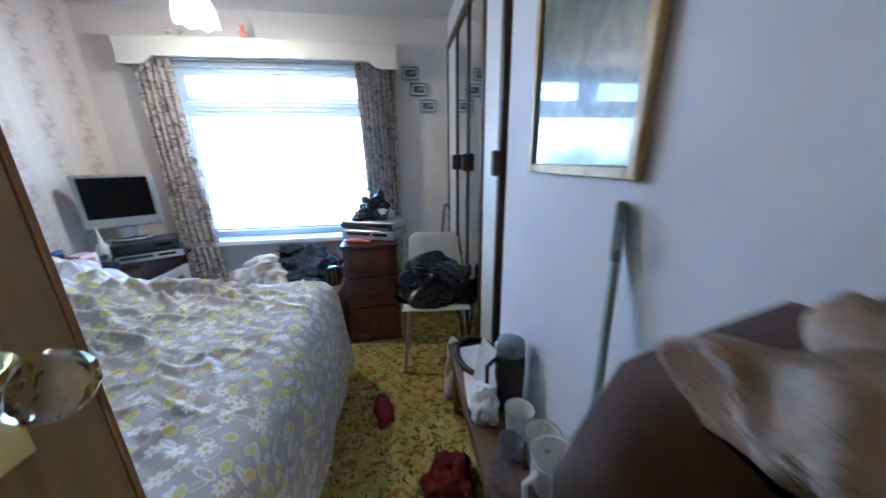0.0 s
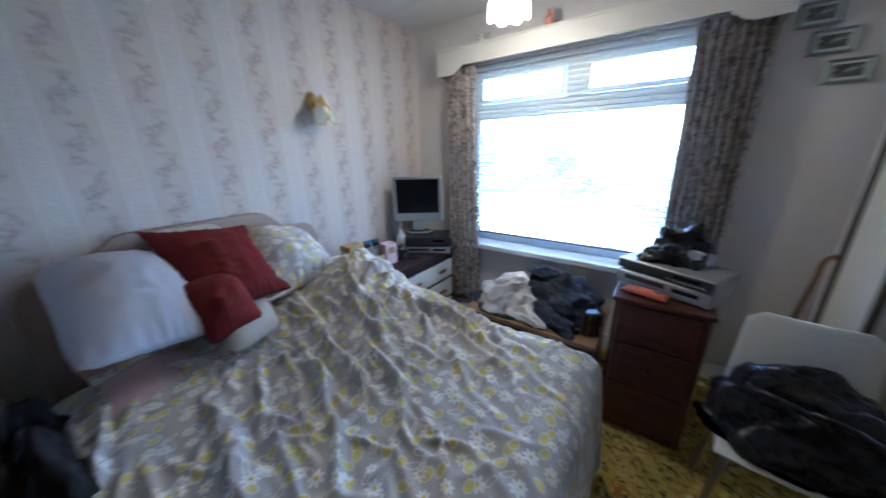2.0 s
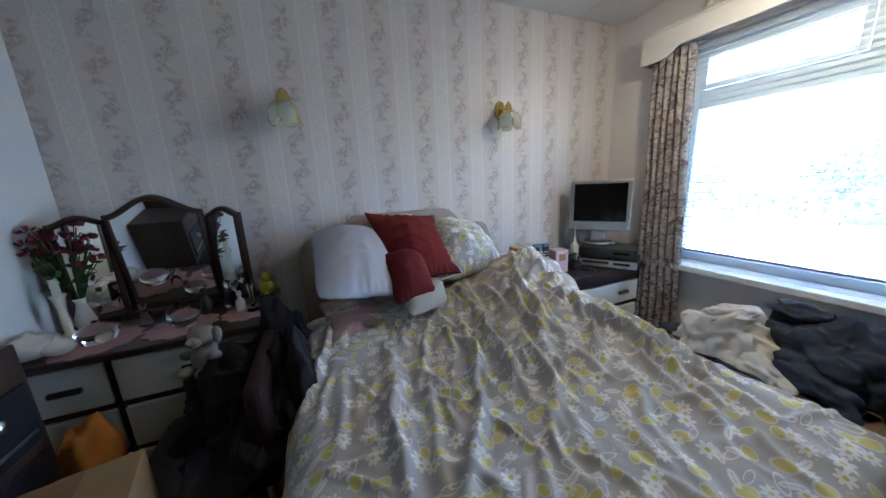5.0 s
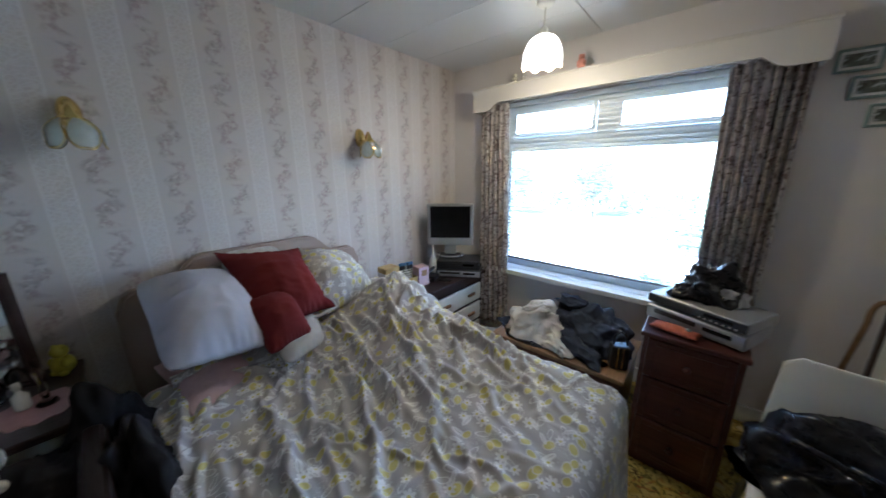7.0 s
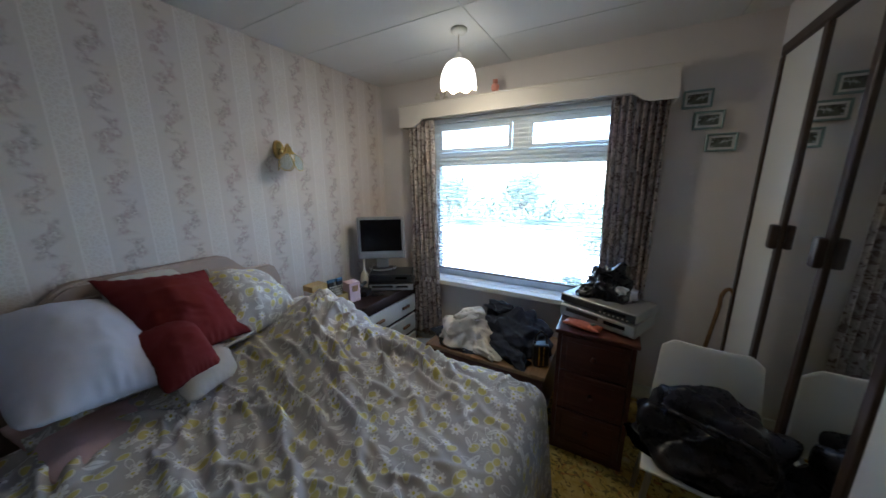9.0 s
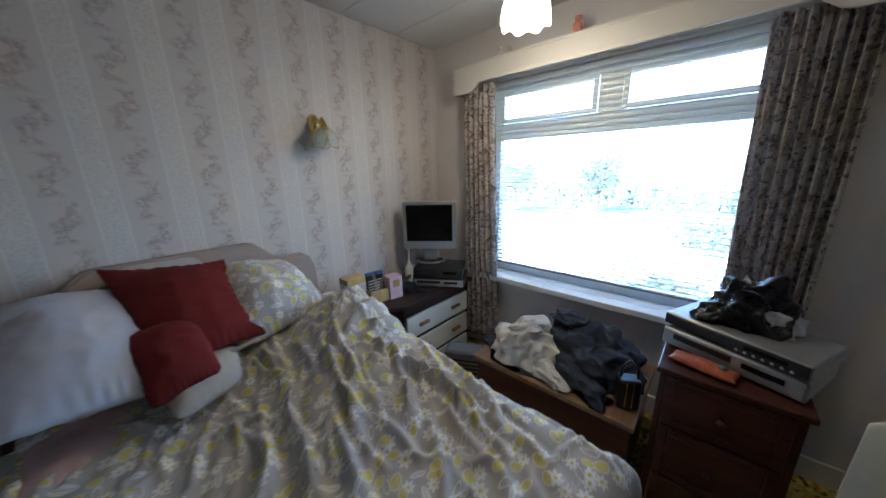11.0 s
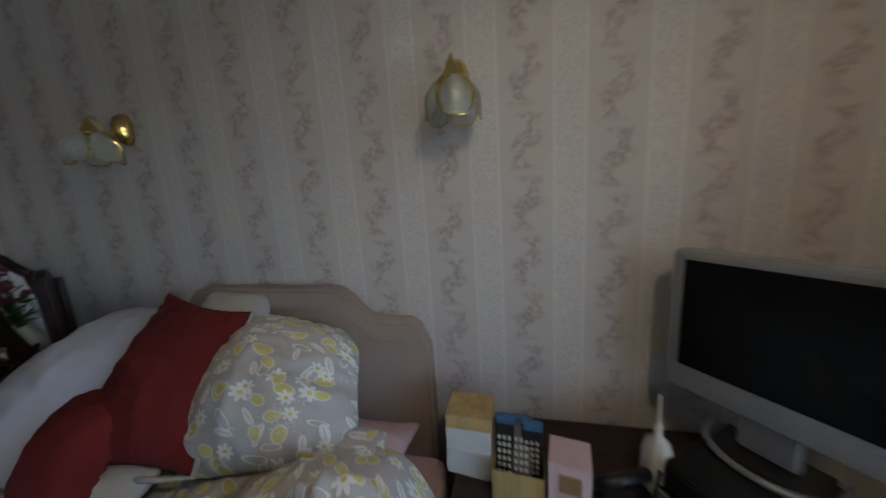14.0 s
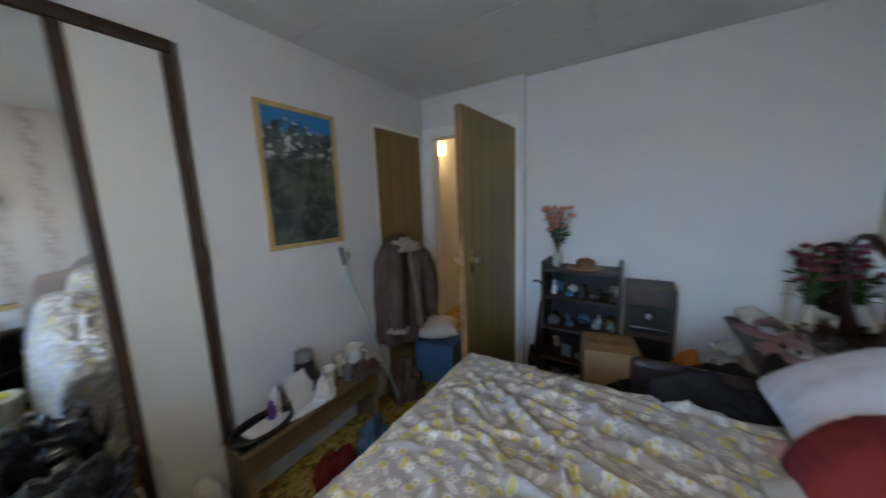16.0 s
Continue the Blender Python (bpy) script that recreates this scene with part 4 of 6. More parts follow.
# hall wall lamp and notice beside the door
hl = thing("hall_lamp", "lit amber glass wall lamp in the hall", "lamp", 3.1, -4.16, 2.08)
part("back_plate", solid(-0.012, -0.04, -0.05, 0, 0.04, 0.05, 0.003), "brass", hl)
part("shade", lathe([(0.035, -0.06), (0.05, -0.02), (0.06, 0.05), (0.055, 0.055)], 18), "hall_lamp", hl, "glowing amber shade", True, pose(-0.075, 0, 0))
light = new("hall_bulb", bpy.data.lights.new("hall_bulb", "POINT"))
light.data.energy, light.data.color, light.data.shadow_soft_size = 0.5, (1.0, 0.66, 0.3), 0.05
light.location = (2.9, -4.16, 2.18)
lone("paper_notice", solid(0, 0, 0, 0.075, 0.004, 0.30, 0.001), "paper", "narrow white paper strip pinned beside the door", "notice", 1.722, SOUTH + 0.001, 1.34)
sw = thing("light_switch", "square white plastic light switch by the door", "switch", 1.719, SOUTH + 0.001, 1.16)
part("plate", solid(0, 0, 0, 0.085, 0.008, 0.085, 0.003, 2), "white_plastic", sw)
part("rocker", solid(0.033, 0.008, 0.03, 0.052, 0.014, 0.055, 0.002), "white_plastic", sw)


# ---- lamps ----
def dome(r, h, n_scallop, dip, seg=60, rings=14):
    """A bell-shaped glass shade opening downwards, its top at z = 0, with a scalloped rim."""
    def fn(u, v):
        a = 2 * math.pi * u
        q = v
        rr = r * (0.22 + 0.78 * math.sin(min(1.0, q * 1.02) * math.pi / 2) ** 0.8)
        rib = 1 + 0.025 * math.cos(a * n_scallop) * q
        z = -h * (1 - math.cos(q * math.pi / 2)) ** 0.85 - dip * (0.5 + 0.5 * math.cos(a * n_scallop)) * q ** 6
        return (rr * rib * math.cos(a), rr * rib * math.sin(a), z), (u, v)
    bm = grid(seg, rings, fn)
    bmesh.ops.remove_doubles(bm, verts=bm.verts[:], dist=0.0005)
    return bm


def pendant():
    p = thing("pendant_lamp", "lit pendant lamp with a scalloped white glass shade", "lamp", 1.10, -0.61, CEIL - 0.008)
    part("ceiling_rose", lathe([(0.045, 0.0), (0.046, -0.012), (0.036, -0.024), (0.012, -0.03)], 24), "white_plastic", p, "", True)
    part("cord", tube([(0, 0, -0.025), (0, 0, -0.13)], 0.004, 8), "white_plastic", p)
    part("holder", lathe([(0.012, -0.12), (0.02, -0.13), (0.022, -0.165), (0.03, -0.17)], 18), "white_plastic", p, "", True)
    part("shade", dome(0.105, 0.135, 8, 0.016), "shade", p, "lit white glass shade", False, pose(0, 0, -0.158))
    b = bmesh.new()
    bmesh.ops.create_uvsphere(b, u_segments=16, v_segments=10, radius=0.028)
    part("bulb", b, "shade", p, "", True, pose(0, 0, -0.225))
    l = new("pendant_bulb", bpy.data.lights.new("pendant_bulb", "POINT"))
    l.data.energy, l.data.color, l.data.shadow_soft_size = 0.85, (1.0, 0.80, 0.52), 0.06
    l.location = (1.10, -0.61, CEIL - 0.33)


pendant()


def wall_lamp(y):
    w = thing("wall_lamp", "brass wall lamp with a petalled pale glass shade", "lamp", 0, y, 1.695, group="wall lamps over the bed")
    part("back_plate", lathe([(0.0, 0.048), (0.014, 0.045), (0.026, 0.034), (0.033, 0.016), (0.035, 0.0)], 28), "brass", w, "domed oval brass plate", True, pose(0.0, 0, 0.02, 0, 90, 0) @ Matrix.Diagonal((1.75, 1.0, 1.0, 1.0)))
    part("arm", tube([(0.03, 0, 0.02), (0.05, 0, -0.015), (0.068, 0, -0.005), (0.08, 0, 0.025), (0.095, 0, 0.045), (0.11, 0, 0.048), (0.117, 0, 0.035), (0.118, 0, 0.01)], 0.006, 12), "brass", w, "", True)
    part("cap", lathe([(0.007, 0.036), (0.012, 0.032), (0.015, 0.02), (0.022, 0.004), (0.036, -0.010), (0.034, -0.013)], 24), "brass", w, "", True, pose(0.118, 0, 0.0))
    for k in range(5):
        a0 = 2 * math.pi * k / 5 + 0.3

        def fn(u, v):
            b = (u - 0.5) * 2
            r = 0.030 + 0.044 * math.sin(min(1.0, v * 1.9) * math.pi / 2)
            k2 = (v - 0.6) / 0.6 if v < 0.6 else (v - 0.6) / 0.43
            wide = max(0.0, 1 - k2 * k2) ** 0.5 if v > 0.6 else 0.42 + 0.58 * (1 - k2 * k2)
            ang = a0 + b * 0.60 * wide
            z = -0.006 - 0.108 * v
            return (0.118 + r * math.cos(ang), r * math.sin(ang), z), (u, v)
        g = part("petal", grid(12, 16, fn), "frost", w, "pale green-white glass petal")
        m = g.modifiers.new("thick", "SOLIDIFY")
        m.thickness = 0.003
        rim = [fn(0.0, i / 16)[0] for i in range(17)] + [fn(i / 10, 1.0)[0] for i in range(1, 10)] + [fn(1.0, 1 - i / 16)[0] for i in range(17)]
        part("petal_rim", tube(rim, 0.0022, 6), "brass", w)
    return w


wall_lamp(-1.05), wall_lamp(-2.345)


# ---- pictures ----
def framed(name, label, w, h, rail, material, canvas, m, mat_size=0.0, group=""):
    """A frame standing upright in the xz plane, facing -y, its lower left corner at the origin."""
    f = thing(name, label, "picture", 0, 0, 0, group=group)
    f.matrix_basis = m
    for b in ((0, 0, rail, h), (w - rail, 0, w, h), (rail, 0, w - rail, rail), (rail, h - rail, w - rail, h)):
        part("frame_rail", solid(b[0], -0.018, b[1], b[2], 0.0, b[3], 0.003), material, f)
    if mat_size:
        part("mount", solid(rail, -0.008, rail, w - rail, -0.002, h - rail, 0.0), "paper", f)
    g = mat_size
    part("print", solid(-w / 2 + rail + g, -0.010 if g else -0.008, -h / 2 + rail + g, w / 2 - rail - g, -0.004 if not g else -0.0085, h / 2 - rail - g, 0.0), canvas, f, "", False, pose(w / 2, 0, h / 2))
    return f


framed("painting", "blue mountain landscape under glass in a gilt frame", 0.475, 0.765, 0.026, "gold_wood", "painting", pose(EAST - 0.003, -1.785, 1.243, 0, 0, -90))
for x, z in ((2.235, 1.907), (2.298, 1.79), (2.37, 1.667)):
    framed("small_picture", "small landscape photograph in a dark green frame", 0.137, 0.098, 0.011, "teal", "photo", pose(x, -0.002, z), 0.012, group="three small pictures by the curtain")


# ---- television corner ----
def desk():
    d = thing("bedside_chest", "dark-topped chest with ivory drawers and an open corner shelf", "chest", 0, 0, 0)
    top = [(0.02, -0.17), (0.50, -0.17), (0.50, -0.855), (0.34, -1.075), (0.02, -1.075)]
    bm = extruded(top, 0.025, "z")
    bmesh.ops.bevel(bm, geom=bm.edges[:], offset=0.004, segments=2, affect="EDGES")
    part("top", bm, "darkwood", d, "dark glossy wooden top", False, pose(0, 0, 0.615))
    for a, b in ((-0.835, -0.815), (-0.19, -0.17)):
        part("side_panel", solid(0.02, a, 0.0, 0.455, b, 0.614, 0.001), "darkwood", d)
    part("back_panel", solid(0.02, -0.815, 0.0, 0.03, -0.19, 0.614, 0), "darkwood", d)
    for z in (0.0, 0.165, 0.35, 0.53):
        part("rail", solid(0.03, -0.815, z, 0.453, -0.19, z + 0.022 if z < 0.5 else 0.614, 0.001), "darkwood", d)
    for z0, z1 in ((0.025, 0.16), (0.19, 0.345), (0.375, 0.525)):
        dr = part("drawer", solid(0.435, -0.813, z0, 0.463, -0.192, z1, 0.003), "drawer", d, "ivory drawer front")
        for y in (-0.67, -0.34):
            part("drawer_handle", solid(0.463, y - 0.045, (z0 + z1) / 2 - 0.012, 0.482, y + 0.045, (z0 + z1) / 2 + 0.012, 0.006, 2), "tan_wood", dr, "brown moulded handle")
    for z in (0.05, 0.33):
        part("shelf", extruded([(0.02, -0.836), (0.43, -0.836), (0.31, -1.06), (0.02, -1.06)], 0.018, "z"), "darkwood", d, "", False, pose(0, 0, z))
    part("shelf_back", solid(0.02, -1.073, 0.0, 0.032, -0.836, 0.612), "darkwood", d)
    part("shelf_side", solid(0.032, -1.075, 0.0, 0.30, -1.061, 0.612), "darkwood", d)


desk()
DT = 0.6405


def television():
    t = thing("television", "small silver flat television on a curved stand", "television", 0.272, -0.39, DT + 0.187, 37)
    bm = bmesh.new()
    box(bm, -0.195, -0.02, 0.045, 0.195, 0.03, 0.40, 0.010, 2)
    part("case", bm, "silver", t, "silver plastic case")
    part("screen", solid(-0.168, -0.0225, 0.112, 0.168, -0.0195, 0.378, 0.001), "screen", t, "dark switched-off screen")
    part("rear_housing", solid(-0.14, 0.03, 0.09, 0.14, 0.075, 0.34, 0.02, 2), "grey", t)
    part("speaker_bar", solid(-0.18, -0.022, 0.052, 0.18, -0.0195, 0.095, 0.001), "silver", t)
    part("neck", solid(-0.05, -0.005, -0.035, 0.05, 0.025, 0.06, 0.006), "silver", t)
    arc = [(0.11 * math.sin(a), -0.09 * math.cos(a) + 0.02, -0.041) for a in [math.pi * (k / 16 - 0.5) * 1.25 for k in range(17)]]
    part("stand_ring", tube(arc, 0.008, 8), "silver", t, "", True)
    part("stand_plate", solid(-0.09, -0.05, -0.049, 0.09, 0.06, -0.035, 0.005), "black", t)


def recorder(name, label, w, d, h, x, y, z, turn, case, front, group="", buttons=True):
    r = thing(name, label, "video recorder", x, y, z, turn, group)
    part("case", solid(-w / 2, -d / 2, 0.006, w / 2, d / 2, h, 0.004), case, r)
    part("front_panel", solid(-w / 2 + 0.004, -d / 2 - 0.006, 0.010, w / 2 - 0.004, -d / 2 + 0.001, h - 0.004, 0.002), front, r)
    part("slot", solid(-w * 0.40, -d / 2 - 0.0075, h * 0.52, w * 0.05, -d / 2 - 0.0055, h * 0.82, 0.0005), "black", r, "dark tape slot")
    part("display", solid(w * 0.12, -d / 2 - 0.0075, h * 0.5, w * 0.38, -d / 2 - 0.0055, h * 0.75, 0.0005), "screen", r, "dark display window")
    if buttons:
        for k in range(7):
            part("button", lathe([(0.0045, 0), (0.004, 0.003)], 10), "white_plastic" if front == "black" else "silver", r, "", False, pose(w * (0.08 + 0.055 * k), -d / 2 - 0.006, h * 0.3, 90, 0, 0))
    for sx in (-1, 1):
        for sy in (-1, 1):
            part("foot", lathe([(0.012, 0.0), (0.012, 0.007)], 10), "black", r, "", False, pose(sx * (w / 2 - 0.03), sy * (d / 2 - 0.03), 0))
    return r


recorder("video_recorder", "silver-fronted recorder under the television", 0.37, 0.24, 0.062, 0.375, -0.395, DT, 32, "black", "silver", "stacked recorders")
recorder("video_recorder", "black recorder stacked under the television", 0.35, 0.24, 0.074, 0.37, -0.39, DT + 0.0625, 32, "black", "black", "stacked recorders", False)
television()


def carton(name, label, w, d, h, x, y, z, turn, body, open_top=True, category="box"):
    c = thing(name, label, category, x, y, z, turn)
    th = 0.003
    part("base", solid(-w / 2, -d / 2, 0, w / 2, d / 2, th, 0), body, c)
    for a in ((-w / 2, -d / 2, w / 2, -d / 2 + th), (-w / 2, d / 2 - th, w / 2, d / 2), (-w / 2, -d / 2 + th, -w / 2 + th, d / 2 - th), (w / 2 - th, -d / 2 + th, w / 2, d / 2 - th)):
        part("side", solid(a[0], a[1], th, a[2], a[3], h, 0.0005), body, c)
    if not open_top:
        part("lid", solid(-w / 2, -d / 2, h, w / 2, d / 2, h + th, 0.001), body, c)
    return c


def remote(x, y, z, tilt, turn, label):
    r = thing("remote_control", label, "remote control", x, y, z, turn, "remote controls in the box")
    r.matrix_basis = pose(x, y, z, tilt, 0, turn)
    part("body", solid(-0.024, -0.009, 0, 0.024, 0.009, 0.19, 0.006, 2), "grey" if "grey" in label else "black", r)
    for i in range(3):
        for j in range(6):
            part("button", solid(-0.017 + 0.0125 * i, -0.0115, 0.04 + 0.018 * j, -0.009 + 0.0125 * i, -0.0085, 0.05 + 0.018 * j, 0.001), "white_plastic", r)
    part("battery_end", solid(-0.025, -0.0095, 0.165, 0.025, 0.0095, 0.191, 0.005), "blue", r)


carton("remote_box", "open yellow-brown card box holding remote controls", 0.125, 0.085, 0.085, 0.285, -0.905, DT, 84, "gold_wood")
remote(0.285, -0.94, DT + 0.004, -8, 84, "black remote control with pale keys")
remote(0.30, -0.90, DT + 0.004, -14, 84, "grey remote control with pale keys")
remote(0.265, -0.87, DT + 0.004, 4, 84, "black remote control standing in the box")
for k, (mat, lab) in enumerate((("paper", "white card box at the bottom of a pile"), ("paper", "white card box in the middle of a pile"), ("gold_wood", "open yellow card box on a pile"))):
    carton("card_box", lab, 0.12, 0.10, (0.075, 0.062, 0.035)[k], 0.22, -1.03, DT + (0.0, 0.0785, 0.144)[k], 82 + 3 * k, mat, False)
tb = carton("tissue_box", "upright pale pink tissue box with a printed window", 0.09, 0.085, 0.145, 0.31, -0.79, DT, 80, "sheet", False, "tissue box")
part("printed_window", solid(-0.022, -0.046, 0.08, 0.025, -0.0426, 0.125, 0.0005), "cardboard", tb, "brown and yellow printed patch")
lone("cream_bottle", lathe([(0.032, 0), (0.034, 0.01), (0.033, 0.12), (0.026, 0.15), (0.010, 0.162), (0.009, 0.19), (0.004, 0.195), (0.003, 0.27)], 20), "ceramic", "cream lotion bottle with a thin pump stem", "bottle", 0.25, -0.585, DT, smooth=True)
ph = thing("telephone", "black desk telephone lying by the bottle", "telephone", 0.30, -0.665, DT, 20)
part("base", solid(-0.05, -0.06, 0, 0.05, 0.06, 0.045, 0.012, 2), "black", ph)
part("handset", tube([(-0.03, -0.075, 0.06), (0, -0.05, 0.085), (0, 0.05, 0.085), (-0.03, 0.075, 0.06)], 0.015, 10), "black", ph, "", True)
part("aerial", tube([(0.03, 0.04, 0.04), (0.035, 0.05, 0.13)], 0.004, 8), "black", ph)
lone("glasses_case", heap(0.05, 0.025, 0.025, 4.0, 0.1, 8.0, 3), "black", "small black pouch on the chest top", "pouch", 0.40, -0.62, DT, 30)
for x, y, m in ((0.20, -0.91, "grey"), (0.27, -0.90, "clear"), (0.13, -0.92, "black")):
    lone("jar", lathe([(0.035, 0), (0.037, 0.01), (0.036, 0.09), (0.025, 0.105), (0.027, 0.11), (0.027, 0.13), (0.0, 0.132)], 18), m, "small lidded jar on the open shelf", "jar", x, y, 0.349, group="jars on the corner shelf", smooth=True)
so = thing("extension_socket", "cream extension socket on the shelf edge", "socket", 0.34, -0.885, 0.069, 40)
part("case", solid(-0.06, -0.025, 0, 0.06, 0.025, 0.03, 0.005, 2), "white_plastic", so)
part("socket_face", solid(-0.045, -0.018, 0.03, 0.045, 0.018, 0.032, 0.001), "grey", so)

bn = thing("waste_bin", "round cream waste bin with a yellow swing lid", "bin", 0.66, -0.895, 0)
part("tub", lathe([(0.08, 0.0), (0.085, 0.005), (0.105, 0.26), (0.108, 0.262), (0.10, 0.262), (0.078, 0.01)], 28), "white_plastic", bn, "cream plastic tub", True)
part("rim", lathe([(0.108, 0.26), (0.112, 0.265), (0.108, 0.285), (0.085, 0.292), (0.085, 0.28)], 28), "white_plastic", bn, "", True)
part("swing_lid", solid(-0.07, -0.075, 0.0, 0.07, 0.075, 0.008, 0.003), "yellow", bn, "yellow swing lid", False, pose(0, 0, 0.30, 18, -12, 20))
hb = thing("fan_heater", "grey box-shaped heater standing on the carpet", "heater", 0.68, -0.50, 0, 28)
part("case", solid(-0.13, -0.07, 0.01, 0.13, 0.07, 0.26, 0.012, 2), "grey", hb)
part("top_grille", solid(-0.11, -0.05, 0.26, 0.11, 0.05, 0.264, 0.002), "silver", hb)
for k in range(6):
    part("slat", solid(-0.11, -0.0745, 0.05 + 0.03 * k, 0.11, -0.070, 0.062 + 0.03 * k, 0.001), "black", hb)

# ---- blanket box and clothes under the window ----
bb = thing("blanket_box", "low brown wooden blanket box under the window", "box", 0, 0, 0)
part("body", solid(0.925, -0.70, 0.02, 1.70, -0.20, 0.385, 0.004), "mahogany", bb)
part("lid", solid(0.91, -0.715, 0.387, 1.715, -0.185, 0.415, 0.006, 2), "tan_wood", bb, "brown lid with a worn edge")
for x in (0.95, 1.67):
    for y in (-0.67, -0.23):
        part("foot", solid(x - 0.02, y - 0.02, 0, x + 0.02, y + 0.02, 0.02, 0.002), "mahogany", bb)
lone("folded_coat", heap(0.36, 0.20, 0.035, 11.0, 0.25, 6.0, 5), "navy", "flat folded black coat with a pale edge", "coat", 1.25, -0.44, 0.415)
ws = thing("white_shirt", "crumpled cream-white shirt in a heap", "shirt", 1.13, -0.50, 0.425, 20)
part("shirt_body", heap(0.21, 0.18, 0.19, 3.0, 0.17, 4.2, 6), "white_cloth", ws)
part("sleeve", heap(0.16, 0.06, 0.06, 5.5, 0.22, 7.0, 5), "white_cloth", ws, "rumpled sleeve hanging forward", False, pose(0.10, -0.15, 0.0, 0, 0, -50))
part("collar", heap(0.10, 0.05, 0.05, 6.5, 0.30, 12.0, 5), "white_cloth", ws, "", False, pose(0.02, -0.06, 0.17, 20, 0, 30))
nj = thing("navy_jacket", "crumpled navy jacket heaped under the window", "jacket", 1.42, -0.38, 0.425, -15)
part("jacket_body", heap(0.26, 0.18, 0.22, 8.0, 0.26, 5.0, 6), "navy", nj)
part("jacket_sleeve", heap(0.20, 0.075, 0.09, 8.8, 0.28, 8.0, 5), "navy", nj, "limp sleeve", False, pose(0.06, -0.18, 0.0, 0, 0, -18))
part("jacket_collar", heap(0.12, 0.06, 0.06, 9.6, 0.28, 10.0, 5), "navy", nj, "", False, pose(-0.08, -0.02, 0.20, 0, 12, 25))
hbg = thing("handbag", "small black handbag with gold zips", "handbag", 1.655, -0.585, 0.415, 25)
part("body", solid(-0.045, -0.035, 0, 0.045, 0.035, 0.14, 0.012, 3), "black", hbg)
for x in (-0.015, 0.012):
    part("zip", solid(x - 0.003, -0.038, 0.01, x + 0.003, -0.0345, 0.135, 0.001), "brass", hbg, "gold zip")
part("strap", tube([(-0.035, 0, 0.13), (-0.03, 0, 0.19), (0.0, 0.01, 0.215), (0.03, 0, 0.19), (0.035, 0, 0.13)], 0.006, 8), "black", hbg, "", True)


# ---- chest of drawers ----
def drawers():
    d = thing("chest_of_drawers", "narrow mahogany chest of three panelled drawers", "chest", 1.758, -0.73, 0)
    w, dp, h = 0.375, 0.43, 0.742
    body = bmesh.new()
    box(body, 0.006, 0.012, 0.0, 0.026, dp, h - 0.022), box(body, w - 0.026, 0.012, 0.0, w - 0.006, dp, h - 0.022), box(body, 0.026, dp - 0.012, 0, w - 0.026, dp, h - 0.022), box(body, 0.026, 0.014, 0, w - 0.026, dp - 0.012, 0.05)
    part("carcass", body, "mahogany", d)
    part("top", solid(-0.006, -0.012, h - 0.022, w + 0.006, dp, h, 0.006, 2), "mahogany", d, "polished mahogany top")
    for z0, z1 in ((0.055, 0.275), (0.285, 0.505), (0.515, 0.715)):
        dr = part("drawer", solid(0.028, 0.0, z0, w - 0.028, 0.018, z1, 0.004), "mahogany", d)
        for b in ((0.03, z0 + 0.002, 0.06, z1 - 0.002), (w - 0.06, z0 + 0.002, w - 0.03, z1 - 0.002), (0.06, z0 + 0.002, w - 0.06, z0 + 0.032), (0.06, z1 - 0.032, w - 0.06, z1 - 0.002)):
            part("panel_moulding", solid(b[0], -0.006, b[1], b[2], 0.0, b[3], 0.003), "mahogany", dr)
        part("knob", lathe([(0.01, 0), (0.008, 0.012), (0.015, 0.02), (0.012, 0.028), (0, 0.03)], 14), "mahogany", dr, "", True, pose(w / 2, -0.0, (z0 + z1) / 2, 90, 0, 0))


drawers()
recorder("video_recorder", "silver recorder on the mahogany chest", 0.40, 0.26, 0.075, 1.975, -0.495, 0.742, -22, "silver", "silver", "recorders on the chest")
recorder("video_recorder", "black-fronted disc recorder stacked on the silver one", 0.41, 0.25, 0.055, 1.975, -0.49, 0.8175, -25, "silver", "black", "recorders on the chest")
lone("black_bag", heap(0.13, 0.09, 0.17, 5.0, 0.28, 9.0, 6), "black_bag", "crumpled black plastic bag on the recorders", "bag", 1.97, -0.46, 0.873, 10)
lone("clear_bag", heap(0.07, 0.06, 0.08, 15.0, 0.3, 12.0, 5), "pillow", "crumpled greyish plastic wrapping beside the bag", "bag", 2.05, -0.47, 0.873, 30)
sp = thing("sweet_packet", "torn red and white patterned packet", "packet", 1.875, -0.665, 0.742, -14)
part("packet", pillow_mesh(0.19, 0.075, 0.035, 7.0, 20, 0.004, 0.05), plain("red_white_print", (0.62, 0.17, 0.09), 0.35, 0, 0.75, 45.0, 0.2, 60), sp)
part("cap", lathe([(0.012, 0), (0.013, 0.006), (0.0, 0.008)], 12), "teal", sp, "teal round cap", True, pose(0.05, 0, 0.034))


